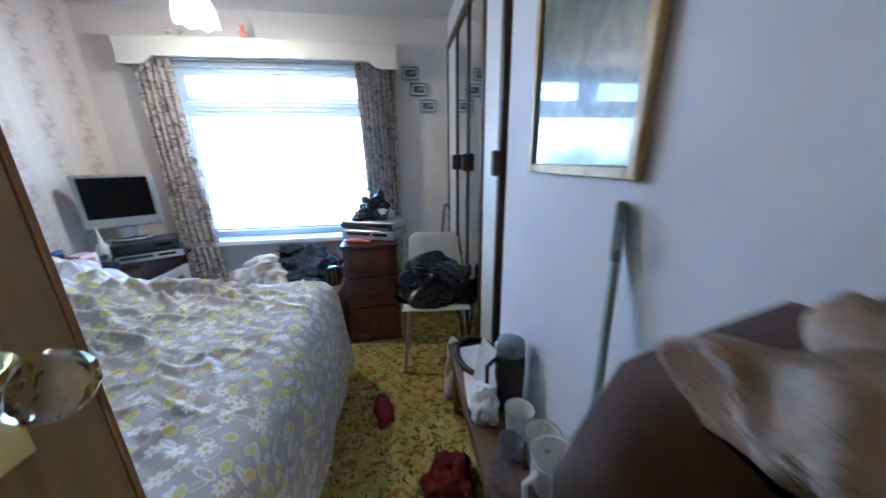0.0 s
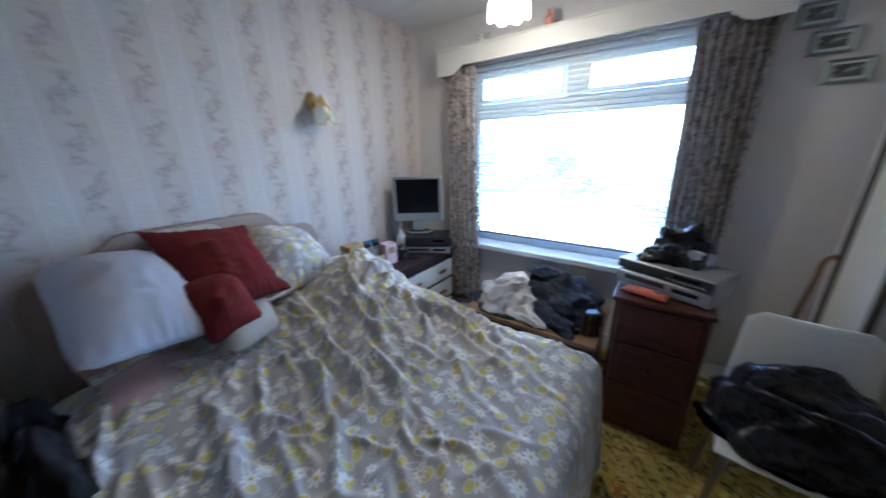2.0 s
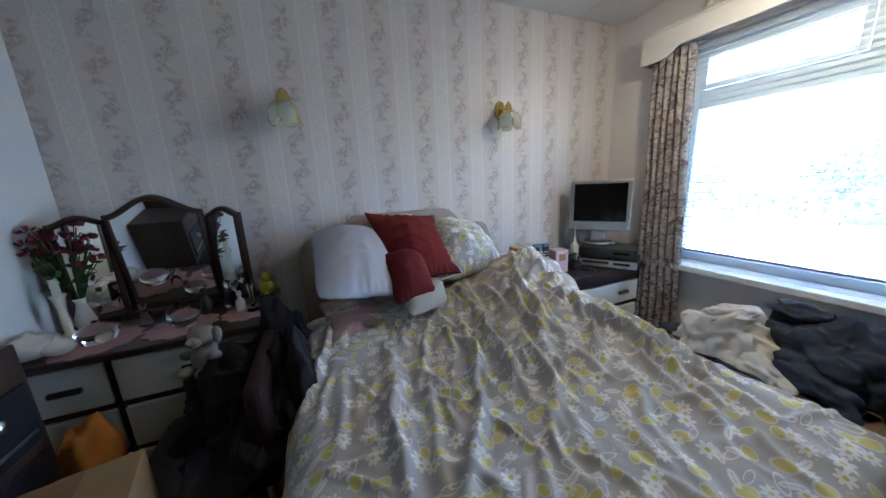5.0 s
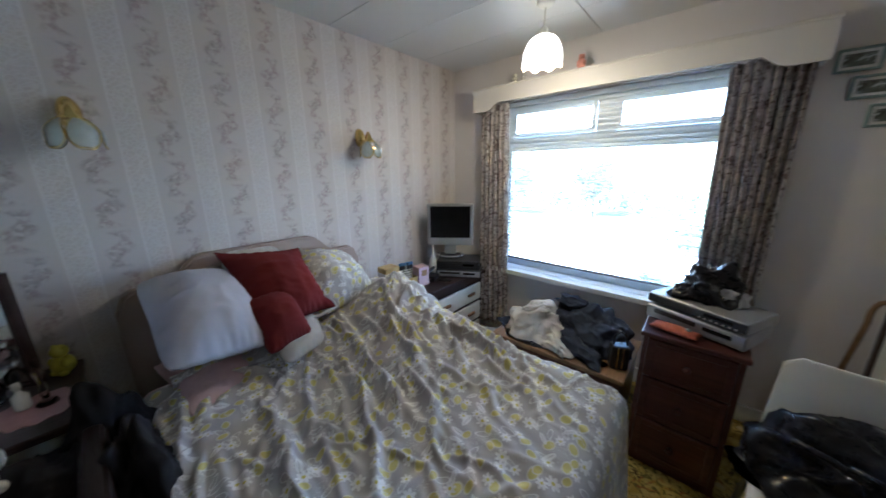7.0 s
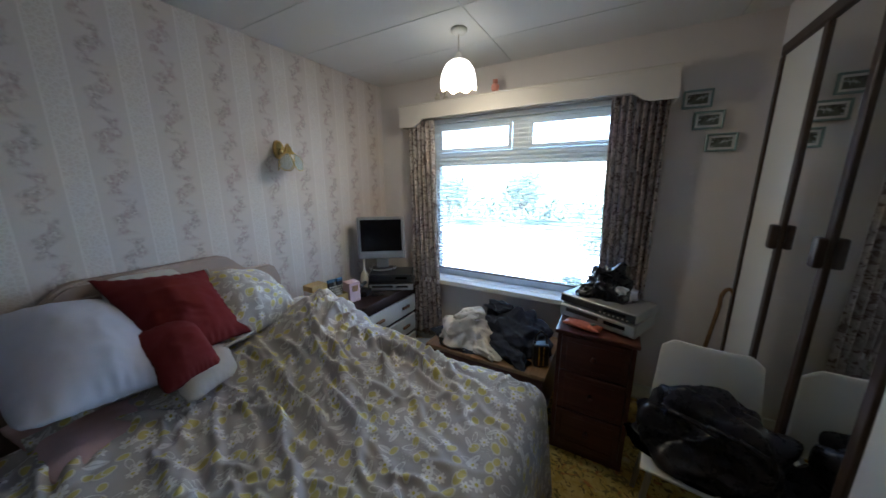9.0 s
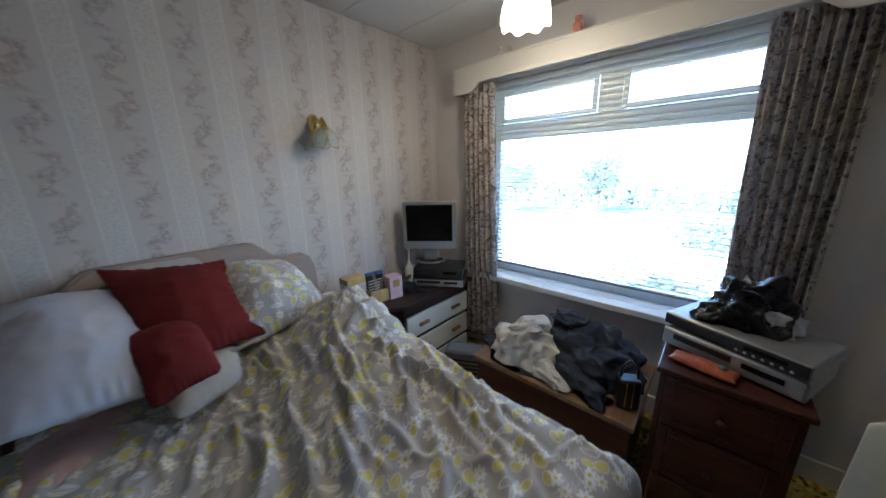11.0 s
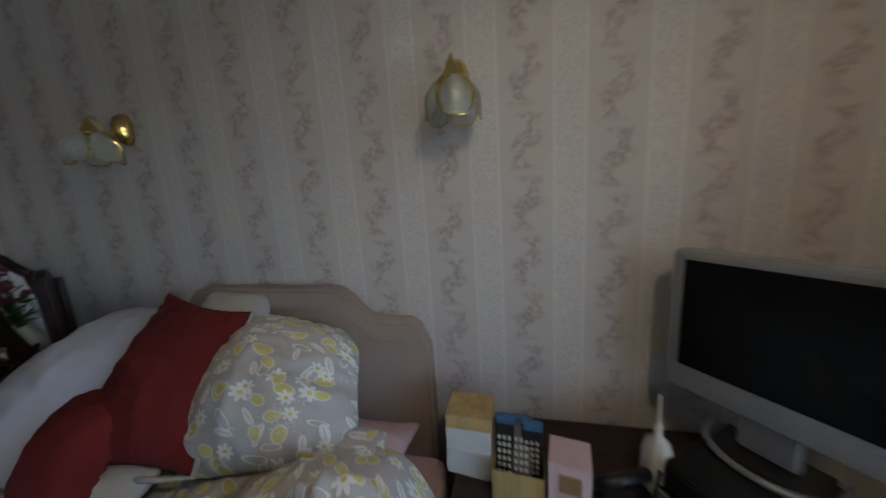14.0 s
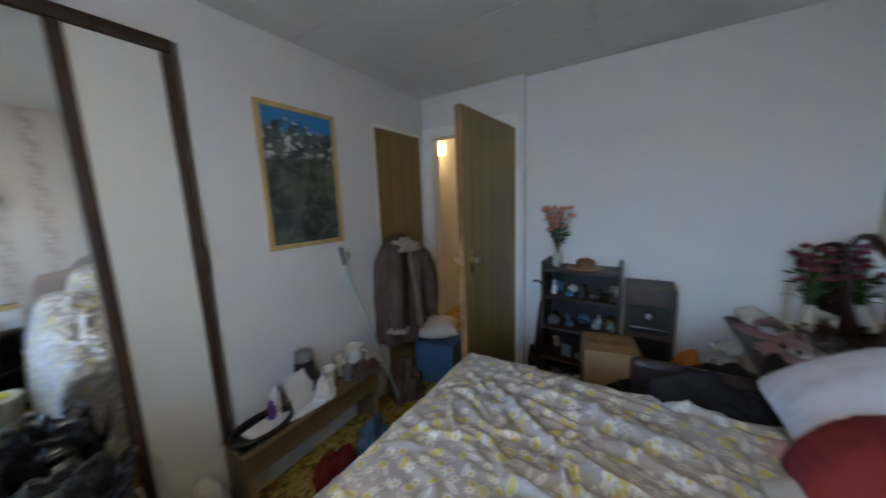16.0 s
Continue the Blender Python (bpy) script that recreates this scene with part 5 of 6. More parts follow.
# ---- chair with a bag ----
def white_chair():
    c = thing("plastic_chair", "white moulded plastic chair on steel tube legs", "chair", 2.362, -0.965, 0, -5)

    def seat(u, v):
        x, y = (u - 0.5) * 0.40, (v - 0.5) * 0.36
        z = 0.445 - 0.02 * math.exp(-(x / 0.13) ** 2 - (y / 0.13) ** 2) - 0.03 * max(0, -(y + 0.12) / 0.06) ** 2 * 0.3
        return (x * (1 - 0.06 * v), y, z), (u, v)

    def back(u, v):
        x = (u - 0.5) * (0.37 - 0.04 * v)
        corner = 0.04 * max(0, abs(u - 0.5) * 2 - 0.75) / 0.25
        z = 0.47 + v * (0.345 - corner)
        return (x, 0.165 + 0.05 * v - 0.04 * math.cos((u - 0.5) * 2.2) + 0.03, z), (u, v)
    for nm, fn in (("seat", seat), ("backrest", back)):
        o = part(nm, grid(22, 18, fn), "white_plastic", c, "moulded white " + nm)
        m = o.modifiers.new("thick", "SOLIDIFY")
        m.thickness, m.offset = 0.012, -1
        m = o.modifiers.new("round", "BEVEL")
        m.width, m.segments = 0.004, 2
    for x in (-0.13, 0.13):
        part("back_bracket", tube([(x, 0.12, 0.43), (x, 0.18, 0.45), (x, 0.19, 0.60)], 0.009, 8), "steel", c, "", True)
    for x in (-1, 1):
        for y in (-1, 1):
            part("leg", tube([(x * 0.13, y * 0.12, 0.425), (x * 0.165, y * 0.14, 0.40), (x * 0.20, y * 0.17, 0.008)], 0.011, 10), "steel", c, "steel tube leg", True)
    part("under_frame", tube([(-0.13, -0.12, 0.422), (-0.13, 0.12, 0.422), (0.13, 0.12, 0.422), (0.13, -0.12, 0.422), (-0.13, -0.12, 0.422)], 0.009, 8), "steel", c)


white_chair()
hb = thing("holdall", "limp shiny black holdall lying on the chair", "bag", 2.365, -0.975, 0.446, -8)
part("body", heap(0.255, 0.145, 0.265, 6.0, 0.14, 6.0, 6), "black_bag", hb, "creased black body")
for sx, sy in ((-0.09, -0.10), (0.02, -0.115)):
    part("strap", tube([(sx - 0.05, sy, 0.20), (sx - 0.04, sy - 0.035, 0.24), (sx + 0.03, sy - 0.045, 0.235), (sx + 0.10, sy - 0.03, 0.20), (sx + 0.12, sy - 0.01, 0.14)], 0.010, 8), "black_bag", hb, "", True)
wk = [(2.44, -0.17, 0.0), (2.50, -0.13, 0.45), (2.545, -0.10, 0.80)] + [(2.573 - 0.03 * math.cos(a), -0.10, 0.83 + 0.075 * math.sin(a)) for a in [math.pi * k / 8 for k in range(9)]] + [(2.605, -0.10, 0.78)]
st = thing("walking_stick", "brown walking stick with a curved handle", "walking stick", 0, 0, 0)
part("shaft", tube(wk[1:], 0.011, 10), "tan_wood", st, "", True)
part("lower_shaft", tube(wk[:2], 0.010, 10), "tan_wood", st, "", True)
part("ferrule", lathe([(0.014, 0.0), (0.013, 0.03), (0.010, 0.035)], 12), "black", st, "", True, pose(2.44, -0.17, 0.0))


# ---- ornaments ----
def figure(seed, h, lean=0.0):
    """A small ornament: a rounded body, head and arms in one plain mesh."""
    rnd = random.Random(seed)
    bm = bmesh.new()
    for x, y, z, r, s in ((0, 0, 0.32, 0.30, 1.1), (lean, 0, 0.78, 0.20, 1.0), (-0.22, -0.08, 0.42, 0.12, 1.3), (0.22, -0.08, 0.42, 0.12, 1.3), (-0.13, -0.15, 0.10, 0.13, 0.8), (0.13, -0.15, 0.10, 0.13, 0.8), (lean - 0.14, 0, 0.92, 0.07, 1.0), (lean + 0.14, 0, 0.92, 0.07, 1.0)):
        r2 = bmesh.ops.create_icosphere(bm, subdivisions=3, radius=r * h * rnd.uniform(0.92, 1.08))
        for v in r2["verts"]:
            v.co = Vector((v.co.x + x * h, v.co.y + y * h, v.co.z * s + z * h))
    lo = min(v.co.z for v in bm.verts)
    for v in bm.verts:
        v.co.z -= lo
    for f in bm.faces:
        f.smooth = True
    return bm


lone("pelmet_ornament", figure(1, 0.065), "ceramic", "little white animal ornament on the pelmet", "ornament", 0.66, -0.10, 2.121, 10)
lone("pelmet_ornament", figure(4, 0.06), "ceramic", "little white animal ornament on the pelmet", "ornament", 0.73, -0.10, 2.121, -30)
lone("pelmet_ornament", figure(2, 0.085), "peach", "little red clown ornament sitting on the pelmet", "ornament", 1.14, -0.12, 2.121, 25)
def plush_dog(h):
    """A seated soft toy in one plain mesh: body, head with a muzzle, floppy ears, four paws."""
    bm = bmesh.new()
    for x, y, z, rx, ry, rz in ((0, 0, 0.30, 0.27, 0.22, 0.30), (0.02, -0.06, 0.72, 0.23, 0.21, 0.20), (0.03, -0.26, 0.66, 0.12, 0.13, 0.10), (0.04, -0.38, 0.68, 0.05, 0.04, 0.04), (-0.23, -0.02, 0.72, 0.09, 0.07, 0.17), (0.27, -0.02, 0.74, 0.10, 0.07, 0.16),
                                (-0.28, -0.12, 0.36, 0.13, 0.10, 0.09), (0.28, -0.12, 0.38, 0.13, 0.10, 0.09), (-0.17, -0.27, 0.10, 0.11, 0.16, 0.10), (0.17, -0.27, 0.10, 0.11, 0.16, 0.10)):
        r2 = bmesh.ops.create_icosphere(bm, subdivisions=3, radius=1.0)
        for v in r2["verts"]:
            k = 1 + 0.06 * noise.noise(v.co * 5 + Vector((x * 9, y * 9, z * 9)))
            v.co = Vector(((x + v.co.x * rx * k) * h, (y + v.co.y * ry * k) * h, (z + v.co.z * rz * k) * h))
    for f in bm.faces:
        f.smooth = True
    return bm


lone("plush_dog", plush_dog(0.19), "toyfur", "grey-beige plush dog sitting on the black coat", "soft toy", 0.61, -2.70, 0.64, 62, rx=-8)


# ---- dressing table ----
def dresser():
    d = thing("dressing_table", "dark wooden dressing table with ivory drawers", "dressing table", 0.0, 0, 0)
    y0, y1 = -3.28, -2.50
    part("top", solid(0.02, y0, 0.715, 0.52, y1, 0.742, 0.006, 2), "darkwood", d, "dark glossy top")
    body = bmesh.new()
    for a, b in ((y0 + 0.01, y0 + 0.03), (y1 - 0.03, y1 - 0.01), (-3.04, -3.02)):
        box(body, 0.03, a, 0, 0.47, b, 0.715)
    box(body, 0.02, y0 + 0.01, 0.02, 0.03, y1 - 0.01, 0.715)
    part("carcass", body, "darkwood", d)
    for a, b in ((-3.26, -3.04), (-3.02, -2.53)):
        for z0, z1 in ((0.53, 0.70), (0.33, 0.50), (0.08, 0.30)):
            dr = part("drawer", solid(0.455, a + 0.003, z0, 0.48, b - 0.003, z1, 0.003), "drawer", d, "ivory drawer front")
            part("drawer_handle", solid(0.48, (a + b) / 2 - 0.045, (z0 + z1) / 2 - 0.01, 0.498, (a + b) / 2 + 0.045, (z0 + z1) / 2 + 0.01, 0.005, 2), "black", dr)
        for z in (0.055, 0.31, 0.51):
            part("rail", solid(0.44, a + 0.001, z - 0.012, 0.463, b - 0.001, z + 0.008), "darkwood", d)


dresser()


def mirror_panel(parent, y0, y1, z0, z1, rise, m):
    """A frame in the yz plane, arched at the top, with glass set in it."""
    n = 24

    def crown(y):
        k = (y - y0) / (y1 - y0)
        return z1 + rise * (0.5 - 0.5 * math.cos(2 * math.pi * k))

    def outline(g):
        pts = [(y0 + g + (y1 - y0 - 2 * g) * k / n, crown(y0 + g + (y1 - y0 - 2 * g) * k / n) - g) for k in range(n + 1)]
        return pts + [(y1 - g, z0 + g), (y0 + g, z0 + g)]
    back = part("mirror_frame", extruded(outline(0.0), 0.018, "x"), "darkwood", parent, "dark arched mirror frame", False, m)
    rim = outline(0.012)
    part("frame_bead", tube([(0.02, a, b) for a, b in rim + rim[:1]], 0.012, 8), "darkwood", back)
    part("mirror_glass", extruded(outline(0.024), 0.003, "x"), "mirror", back, "mirror glass", False, pose(0.0182, 0, 0))


tm = thing("triple_mirror", "three-part dressing table mirror in dark arched frames", "mirror", 0, 0, 0.742)
mirror_panel(tm, -3.075, -2.735, 0.03, 0.47, 0.075, pose(0.09, 0, 0, 0, 9, 0))
mirror_panel(tm, 0.0, 0.17, 0.03, 0.44, 0.03, pose(0.125, -2.725, 0, 0, 0, -32))
mirror_panel(tm, -0.17, 0.0, 0.03, 0.44, 0.03, pose(0.125, -3.085, 0, 0, 0, 32))
for y in (-2.73, -3.08):
    part("post", tube([(0.11, y, 0), (0.11, y, 0.42)], 0.012, 10), "darkwood", tm)
part("base_board", solid(0.06, -3.10, 0, 0.17, -2.71, 0.03, 0.005), "darkwood", tm)


def doily(x, y, r):
    n = 64
    bm = bmesh.new()
    ring = [bm.verts.new((r * (1 + 0.06 * math.cos(12 * 2 * math.pi * k / n)) * math.cos(2 * math.pi * k / n), r * (1 + 0.06 * math.cos(12 * 2 * math.pi * k / n)) * math.sin(2 * math.pi * k / n), 0.0)) for k in range(n)]
    f = bm.faces.new(ring)
    e = bmesh.ops.extrude_face_region(bm, geom=[f])
    for v in e["geom"]:
        if isinstance(v, bmesh.types.BMVert):
            v.co.z += 0.003
    lone("doily", bm, "pinklace", "scalloped pink lace doily on the dressing table", "doily", x, y, 0.7425, group="doilies")


BOWL = [(0.02, 0.0), (0.045, 0.004), (0.058, 0.03), (0.055, 0.045), (0.03, 0.06), (0.012, 0.066), (0.008, 0.075), (0.0, 0.078)]
BOTTLE = [(0.022, 0.0), (0.024, 0.01), (0.024, 0.06), (0.010, 0.075), (0.009, 0.09), (0.014, 0.094), (0.012, 0.115), (0.0, 0.12)]
STICK = [(0.035, 0.0), (0.03, 0.01), (0.010, 0.025), (0.013, 0.06), (0.009, 0.10), (0.016, 0.14), (0.02, 0.15), (0.010, 0.152), (0.010, 0.20), (0.0, 0.202)]
for x, y, r in ((0.34, -2.60, 0.10), (0.37, -2.83, 0.12), (0.38, -3.09, 0.13)):
    doily(x, y, r)
for x, y, pr, m, s, lab in ((0.36, -2.82, BOWL, "clear", 1.0, "lidded glass trinket bowl"), (0.38, -3.08, BOWL, "clear", 1.1, "lidded glass trinket bowl"), (0.33, -2.58, STICK, "clear", 0.8, "glass candlestick"), (0.31, -2.63, BOTTLE, "ceramic", 0.8, "small cream scent bottle"),
                            (0.26, -2.77, BOTTLE, "black", 1.0, "small dark scent bottle"), (0.30, -2.97, BOTTLE, "clear", 0.9, "small clear scent bottle"), (0.30, -3.20, STICK, "ceramic", 1.2, "white pottery candlestick"), (0.42, -3.23, BOWL, "ceramic", 1.2, "cream pottery bowl"), (0.43, -3.16, BOWL, "ceramic", 0.8, "cream pottery bowl"), (0.24, -2.88, BOWL, "clear", 0.8, "low glass dish"), (0.22, -2.69, BOTTLE, "clear", 1.1, "tall clear scent bottle")):
    lone("vanity_piece", lathe([(a * s, b * s) for a, b in pr], 22), m, lab + " on the dressing table", "ornament", x, y, 0.7455, group="glass and china on the dressing table", smooth=True)
lone("flower_ornament", figure(8, 0.12), "yellow", "small yellow-green flower ornament by the bed", "ornament", 0.12, -2.545, 0.742, 40)


def bouquet(name, label, x, y, z, vase, petal, h, spread, seed, n=26, vase_scale=1.0):
    rnd = random.Random(seed)
    b = thing(name, label, "flowers", x, y, z)
    part("vase", lathe([(a * vase_scale, c * vase_scale) for a, c in ((0.03, 0), (0.035, 0.01), (0.045, 0.06), (0.03, 0.12), (0.02, 0.16), (0.028, 0.19), (0.022, 0.188), (0.015, 0.16))], 22), vase, b, "", True)
    stems, heads, leaves = bmesh.new(), bmesh.new(), bmesh.new()
    for k in range(n):
        a, r = rnd.uniform(0, 2 * math.pi), spread * math.sqrt(rnd.random())
        top = Vector((r * math.cos(a), r * math.sin(a), h * rnd.uniform(0.62, 1.0)))
        tube([(0, 0, 0.12 * vase_scale), top * 0.5 + Vector((0, 0, 0.08)), top], 0.0022, 5, stems)
        for q in range(9):
            t1, t2 = rnd.uniform(0, 6.28), rnd.uniform(0.2, 1.3)
            d = Vector((math.cos(t1) * math.sin(t2), math.sin(t1) * math.sin(t2), math.cos(t2)))
            s = d.orthogonal().normalized() * 0.014
            p = top + d * 0.006
            e = top + d * 0.034
            heads.faces.new([heads.verts.new(w) for w in (p, (p + e) / 2 + s, e, (p + e) / 2 - s)])
        if k % 2 == 0:
            for q in range(3):
                p = top * rnd.uniform(0.55, 0.9)
                d = Vector((rnd.uniform(-1, 1), rnd.uniform(-1, 1), rnd.uniform(-0.2, 0.6))).normalized()
                s = d.orthogonal().normalized() * 0.012
                leaves.faces.new([leaves.verts.new(w) for w in (p, p + d * 0.03 + s, p + d * 0.065, p + d * 0.03 - s)])
    part("stem", stems, "green", b), part("blossom", heads, petal, b, "faded silk petals"), part("foliage", leaves, "green", b)


bouquet("silk_flowers", "dark pink silk flowers in a white vase", 0.22, -3.19, 0.742, "ceramic", "pinkpetal", 0.43, 0.105, 3, 30, 0.75)

# ---- dark chair, boxes and bags between bed and dressing table ----
ch = thing("dark_chair", "low dark leather chair with chrome legs", "chair", 0.76, -2.66, 0, 0)
part("seat", solid(-0.20, -0.20, 0.40, 0.22, 0.20, 0.47, 0.03, 3), "leather", ch, "dark leather seat")
part("backrest", solid(-0.20, 0.14, 0.47, 0.22, 0.20, 0.74, 0.025, 3), "leather", ch, "dark leather backrest")
for x in (-0.17, 0.19):
    for y in (-0.16, 0.16):
        part("leg", tube([(x, y, 0.40), (x * 1.08, y * 1.08, 0.006)], 0.011, 10), "steel", ch, "chrome leg", True)
for y in (-0.16, 0.16):
    part("stretcher", tube([(-0.175, y * 1.03, 0.18), (0.195, y * 1.03, 0.18)], 0.008, 8), "steel", ch)
dk = thing("dark_coat", "black coat draped in folds on the dark chair", "coat", 0.70, -2.54, 0.472, 5)
part("skirt", heap(0.34, 0.25, 0.21, 21.0, 0.20, 5.0, 6), "black_cloth", dk)
part("yoke", heap(0.24, 0.10, 0.30, 25.0, 0.20, 5.0, 6), "black_cloth", dk, "", False, pose(0.02, 0.12, 0))
part("coat_sleeve", heap(0.10, 0.12, 0.34, 29.0, 0.18, 6.0, 5), "black_cloth", dk, "", False, pose(-0.18, 0.10, 0))
cb = carton("cardboard_box", "closed brown cardboard box on the floor", 0.28, 0.26, 0.62, 1.09, -2.86, 0, 12, "cardboard", False)
part("flap_tape", solid(-0.14, -0.025, 0.623, 0.14, 0.025, 0.6245, 0), "tan_wood", cb)
lone("orange_bag", heap(0.15, 0.13, 0.54, 31.0, 0.15, 5.0, 5), "orange", "orange cloth bag standing on the floor", "bag", 0.70, -3.03, 0)


# ---- shelf unit and cabinet on the far wall ----
def shelf_unit():
    s = thing("shelf_unit", "narrow dark shelf unit crowded with ornaments", "shelves", 1.05, -3.285, 0)
    w, d, h = 0.48, 0.25, 0.99
    for x in (0.0, w - 0.018):
        part("side", solid(x, 0.0, 0, x + 0.018, d, h + (0.05 if x > 0.1 else 0.05), 0.003), "trim", s)
    for z in (0.06, 0.33, 0.56, 0.78, h - 0.02):
        part("shelf", solid(0.018, 0.0, z, w - 0.018, d, z + 0.018, 0.002), "trim", s)
    part("back", solid(0.018, 0.0, 0.08, w - 0.018, 0.006, h - 0.02), "black", s)


shelf_unit()
rnd = random.Random(11)
for z, hi in ((0.078, 0.2), (0.348, 0.17), (0.578, 0.16), (0.798, 0.14)):
    for row, yy in ((0, -3.215), (1, -3.115)):
        for k in range(5):
            x = 1.10 + 0.088 * k + rnd.uniform(-0.015, 0.015)
            s = rnd.uniform(0.65, 1.0) * hi / 0.16
            m = rnd.choice(("ceramic", "clear", "teal", "black", "paper", "grey", "brass", "blue"))
            kind = rnd.randrange(4)
            if kind == 0:
                bm, lab, cat = figure(rnd.randrange(99), 0.085 * s), "small china figure", "ornament"
            elif kind == 1:
                bm, lab, cat = lathe([(a * s * 0.8, b * s) for a, b in BOTTLE], 16), "small bottle", "bottle"
            elif kind == 2:
                bm, lab, cat = lathe([(a * s * 0.75, b * s) for a, b in BOWL], 16), "small lidded bowl", "bowl"
            else:
                bm, lab, cat = solid(-0.032 * s, -0.012, 0, 0.032 * s, 0.012, 0.085 * s, 0.003), "small upright card box", "box"
            word = {"ceramic": "cream", "clear": "glass", "teal": "grey-green", "black": "black", "paper": "white", "grey": "grey", "brass": "brassy", "blue": "blue"}[m]
            lone("shelf_ornament", bm, m, word + " " + lab + " on the dark shelves", cat, x, yy + rnd.uniform(-0.01, 0.01), z, rnd.uniform(-25, 25), "ornaments on the shelves", kind in (1, 2))
lone("straw_hat", lathe([(0.11, 0.0), (0.112, 0.006), (0.06, 0.012), (0.055, 0.05), (0.03, 0.065), (0.0, 0.068)], 26), "tan_wood", "small brown straw hat on the shelves", "hat", 1.27, -3.165, 0.99, smooth=True)
bouquet("dried_flowers", "peach and red dried flowers in a green glass vase", 1.45, -3.15, 0.99, "frost", "peach", 0.40, 0.10, 7, 26, 0.8)
cab = thing("music_cabinet", "dark wooden music cabinet against the wall", "cabinet", 0.77, -3.285, 0)
part("case", solid(0, 0.0, 0.0, 0.26, 0.26, 0.92, 0.006, 2), "trim", cab)
part("speaker_grille", solid(0.025, 0.26, 0.42, 0.235, 0.268, 0.62, 0.004), "black", cab)
part("control_panel", solid(0.025, 0.26, 0.65, 0.235, 0.27, 0.82, 0.004), "black", cab)
part("chrome_strip", solid(0.04, 0.27, 0.68, 0.22, 0.273, 0.69, 0.001), "steel", cab)
part("knob", lathe([(0.018, 0), (0.016, 0.015), (0, 0.016)], 16), "steel", cab, "", True, pose(0.13, 0.27, 0.76, -90, 0, 0))
lone("shoulder_bag", heap(0.06, 0.09, 0.42, 41.0, 0.12, 5.0, 5), "black", "tall black cloth bag leaning by the shelves", "bag", 1.60, -3.16, 0)
up = thing("umbrella", "folded dark umbrella leaning on the shelves", "umbrella", 0, 0, 0)
part("canopy", tube([(1.62, -3.12, 0.02), (1.58, -3.18, 0.4), (1.56, -3.21, 0.70)], [0.008, 0.028, 0.022], 10), "black", up, "", True)
part("handle", tube([(1.56, -3.21, 0.70), (1.553, -3.22, 0.82), (1.60, -3.20, 0.86), (1.63, -3.19, 0.85)], 0.008, 8), "black", up, "", True)


# ---- bench along the white wall and what lies on it ----
bt = thing("long_bench", "low narrow brown wooden bench along the wall", "bench", 0, 0, 0)
part("top", solid(2.37, -2.30, 0.375, 2.585, -1.44, 0.40, 0.005, 2), "dull_oak", bt, "worn brown wooden top")
part("front_rail", solid(2.385, -2.28, 0.27, 2.40, -1.46, 0.375, 0.003), "dull_oak", bt)
part("end_panel", solid(2.40, -1.478, 0.02, 2.58, -1.462, 0.375, 0.003), "dull_oak", bt)
part("end_panel", solid(2.40, -2.278, 0.02, 2.58, -2.262, 0.375, 0.003), "dull_oak", bt)
for x in (2.39, 2.56):
    for y in (-2.27, -1.49):
        part("leg", solid(x, y, 0, x + 0.03, y + 0.03, 0.375, 0.003), "tan_wood", bt)
BT = 0.40
tr = thing("tray", "oval black tray with a raised rim", "tray", 2.485, -1.585, BT, 0)
part("tray_base", solid(-0.09, -0.14, 0, 0.09, 0.14, 0.008, 0.004), "black", tr)
part("tray_rim", tube([(0.09 * math.cos(a), 0.14 * math.sin(a), 0.022) for a in [2 * math.pi * k / 32 for k in range(33)]], 0.012, 8), "black", tr, "", True)
lone("booklet", solid(-0.06, -0.09, 0, 0.06, 0.09, 0.012, 0.002), "paper", "white booklet lying in the tray", "booklet", 2.47, -1.60, BT + 0.008, 8)
lone("booklet", solid(-0.05, -0.10, 0, 0.05, 0.10, 0.01, 0.002), "paper", "white leaflet lying on the bench", "booklet", 2.44, -1.78, BT, -6)
lone("purple_bottle", lathe([(0.02, 0), (0.021, 0.01), (0.021, 0.055), (0.012, 0.065), (0.012, 0.085), (0, 0.086)], 16), "purple", "small purple capped bottle", "bottle", 2.50, -1.64, BT + 0.020, smooth=True)
lone("white_bottle", lathe([(0.026, 0), (0.027, 0.01), (0.026, 0.11), (0.012, 0.125), (0.012, 0.145), (0, 0.146)], 16), "paper", "white lotion bottle on the bench", "bottle", 2.545, -1.69, BT, smooth=True)
fl = thing("vacuum_flask", "tall black and steel vacuum flask", "flask", 2.535, -1.86, BT)
part("body", lathe([(0.05, 0), (0.053, 0.01), (0.053, 0.20), (0.046, 0.22)], 24), "black", fl, "", True)
part("lid", lathe([(0.048, 0.22), (0.05, 0.225), (0.048, 0.265), (0.03, 0.275), (0, 0.277)], 24), "grey", fl, "", True)
part("carry_handle", tube([(-0.05, 0, 0.05), (-0.085, 0, 0.07), (-0.085, 0, 0.17), (-0.05, 0, 0.20)], 0.008, 8), "black", fl, "", True)
lone("white_bag", heap(0.05, 0.06, 0.13, 51.0, 0.2, 10.0, 5), "paper", "crumpled white paper bag standing on the bench", "bag", 2.43, -1.90, BT)
lone("folded_card", solid(-0.004, -0.08, 0, 0.004, 0.08, 0.19, 0.001), "paper", "folded white card leaning on the flask", "card", 2.452, -1.80, BT + 0.01, 12, ry=12)
for x, y, m, s in ((2.52, -2.00, "white_plastic", 1.0), (2.55, -2.11, "ceramic", 1.1), (2.46, -2.09, "grey", 0.8)):
    lone("pot", lathe([(0.035 * s, 0), (0.04 * s, 0.01), (0.045 * s, 0.10 * s), (0.047 * s, 0.105 * s), (0.042 * s, 0.10 * s), (0.035 * s, 0.02)], 20), m, "open round pot on the bench", "pot", x, y, BT, group="pots on the bench", smooth=True)
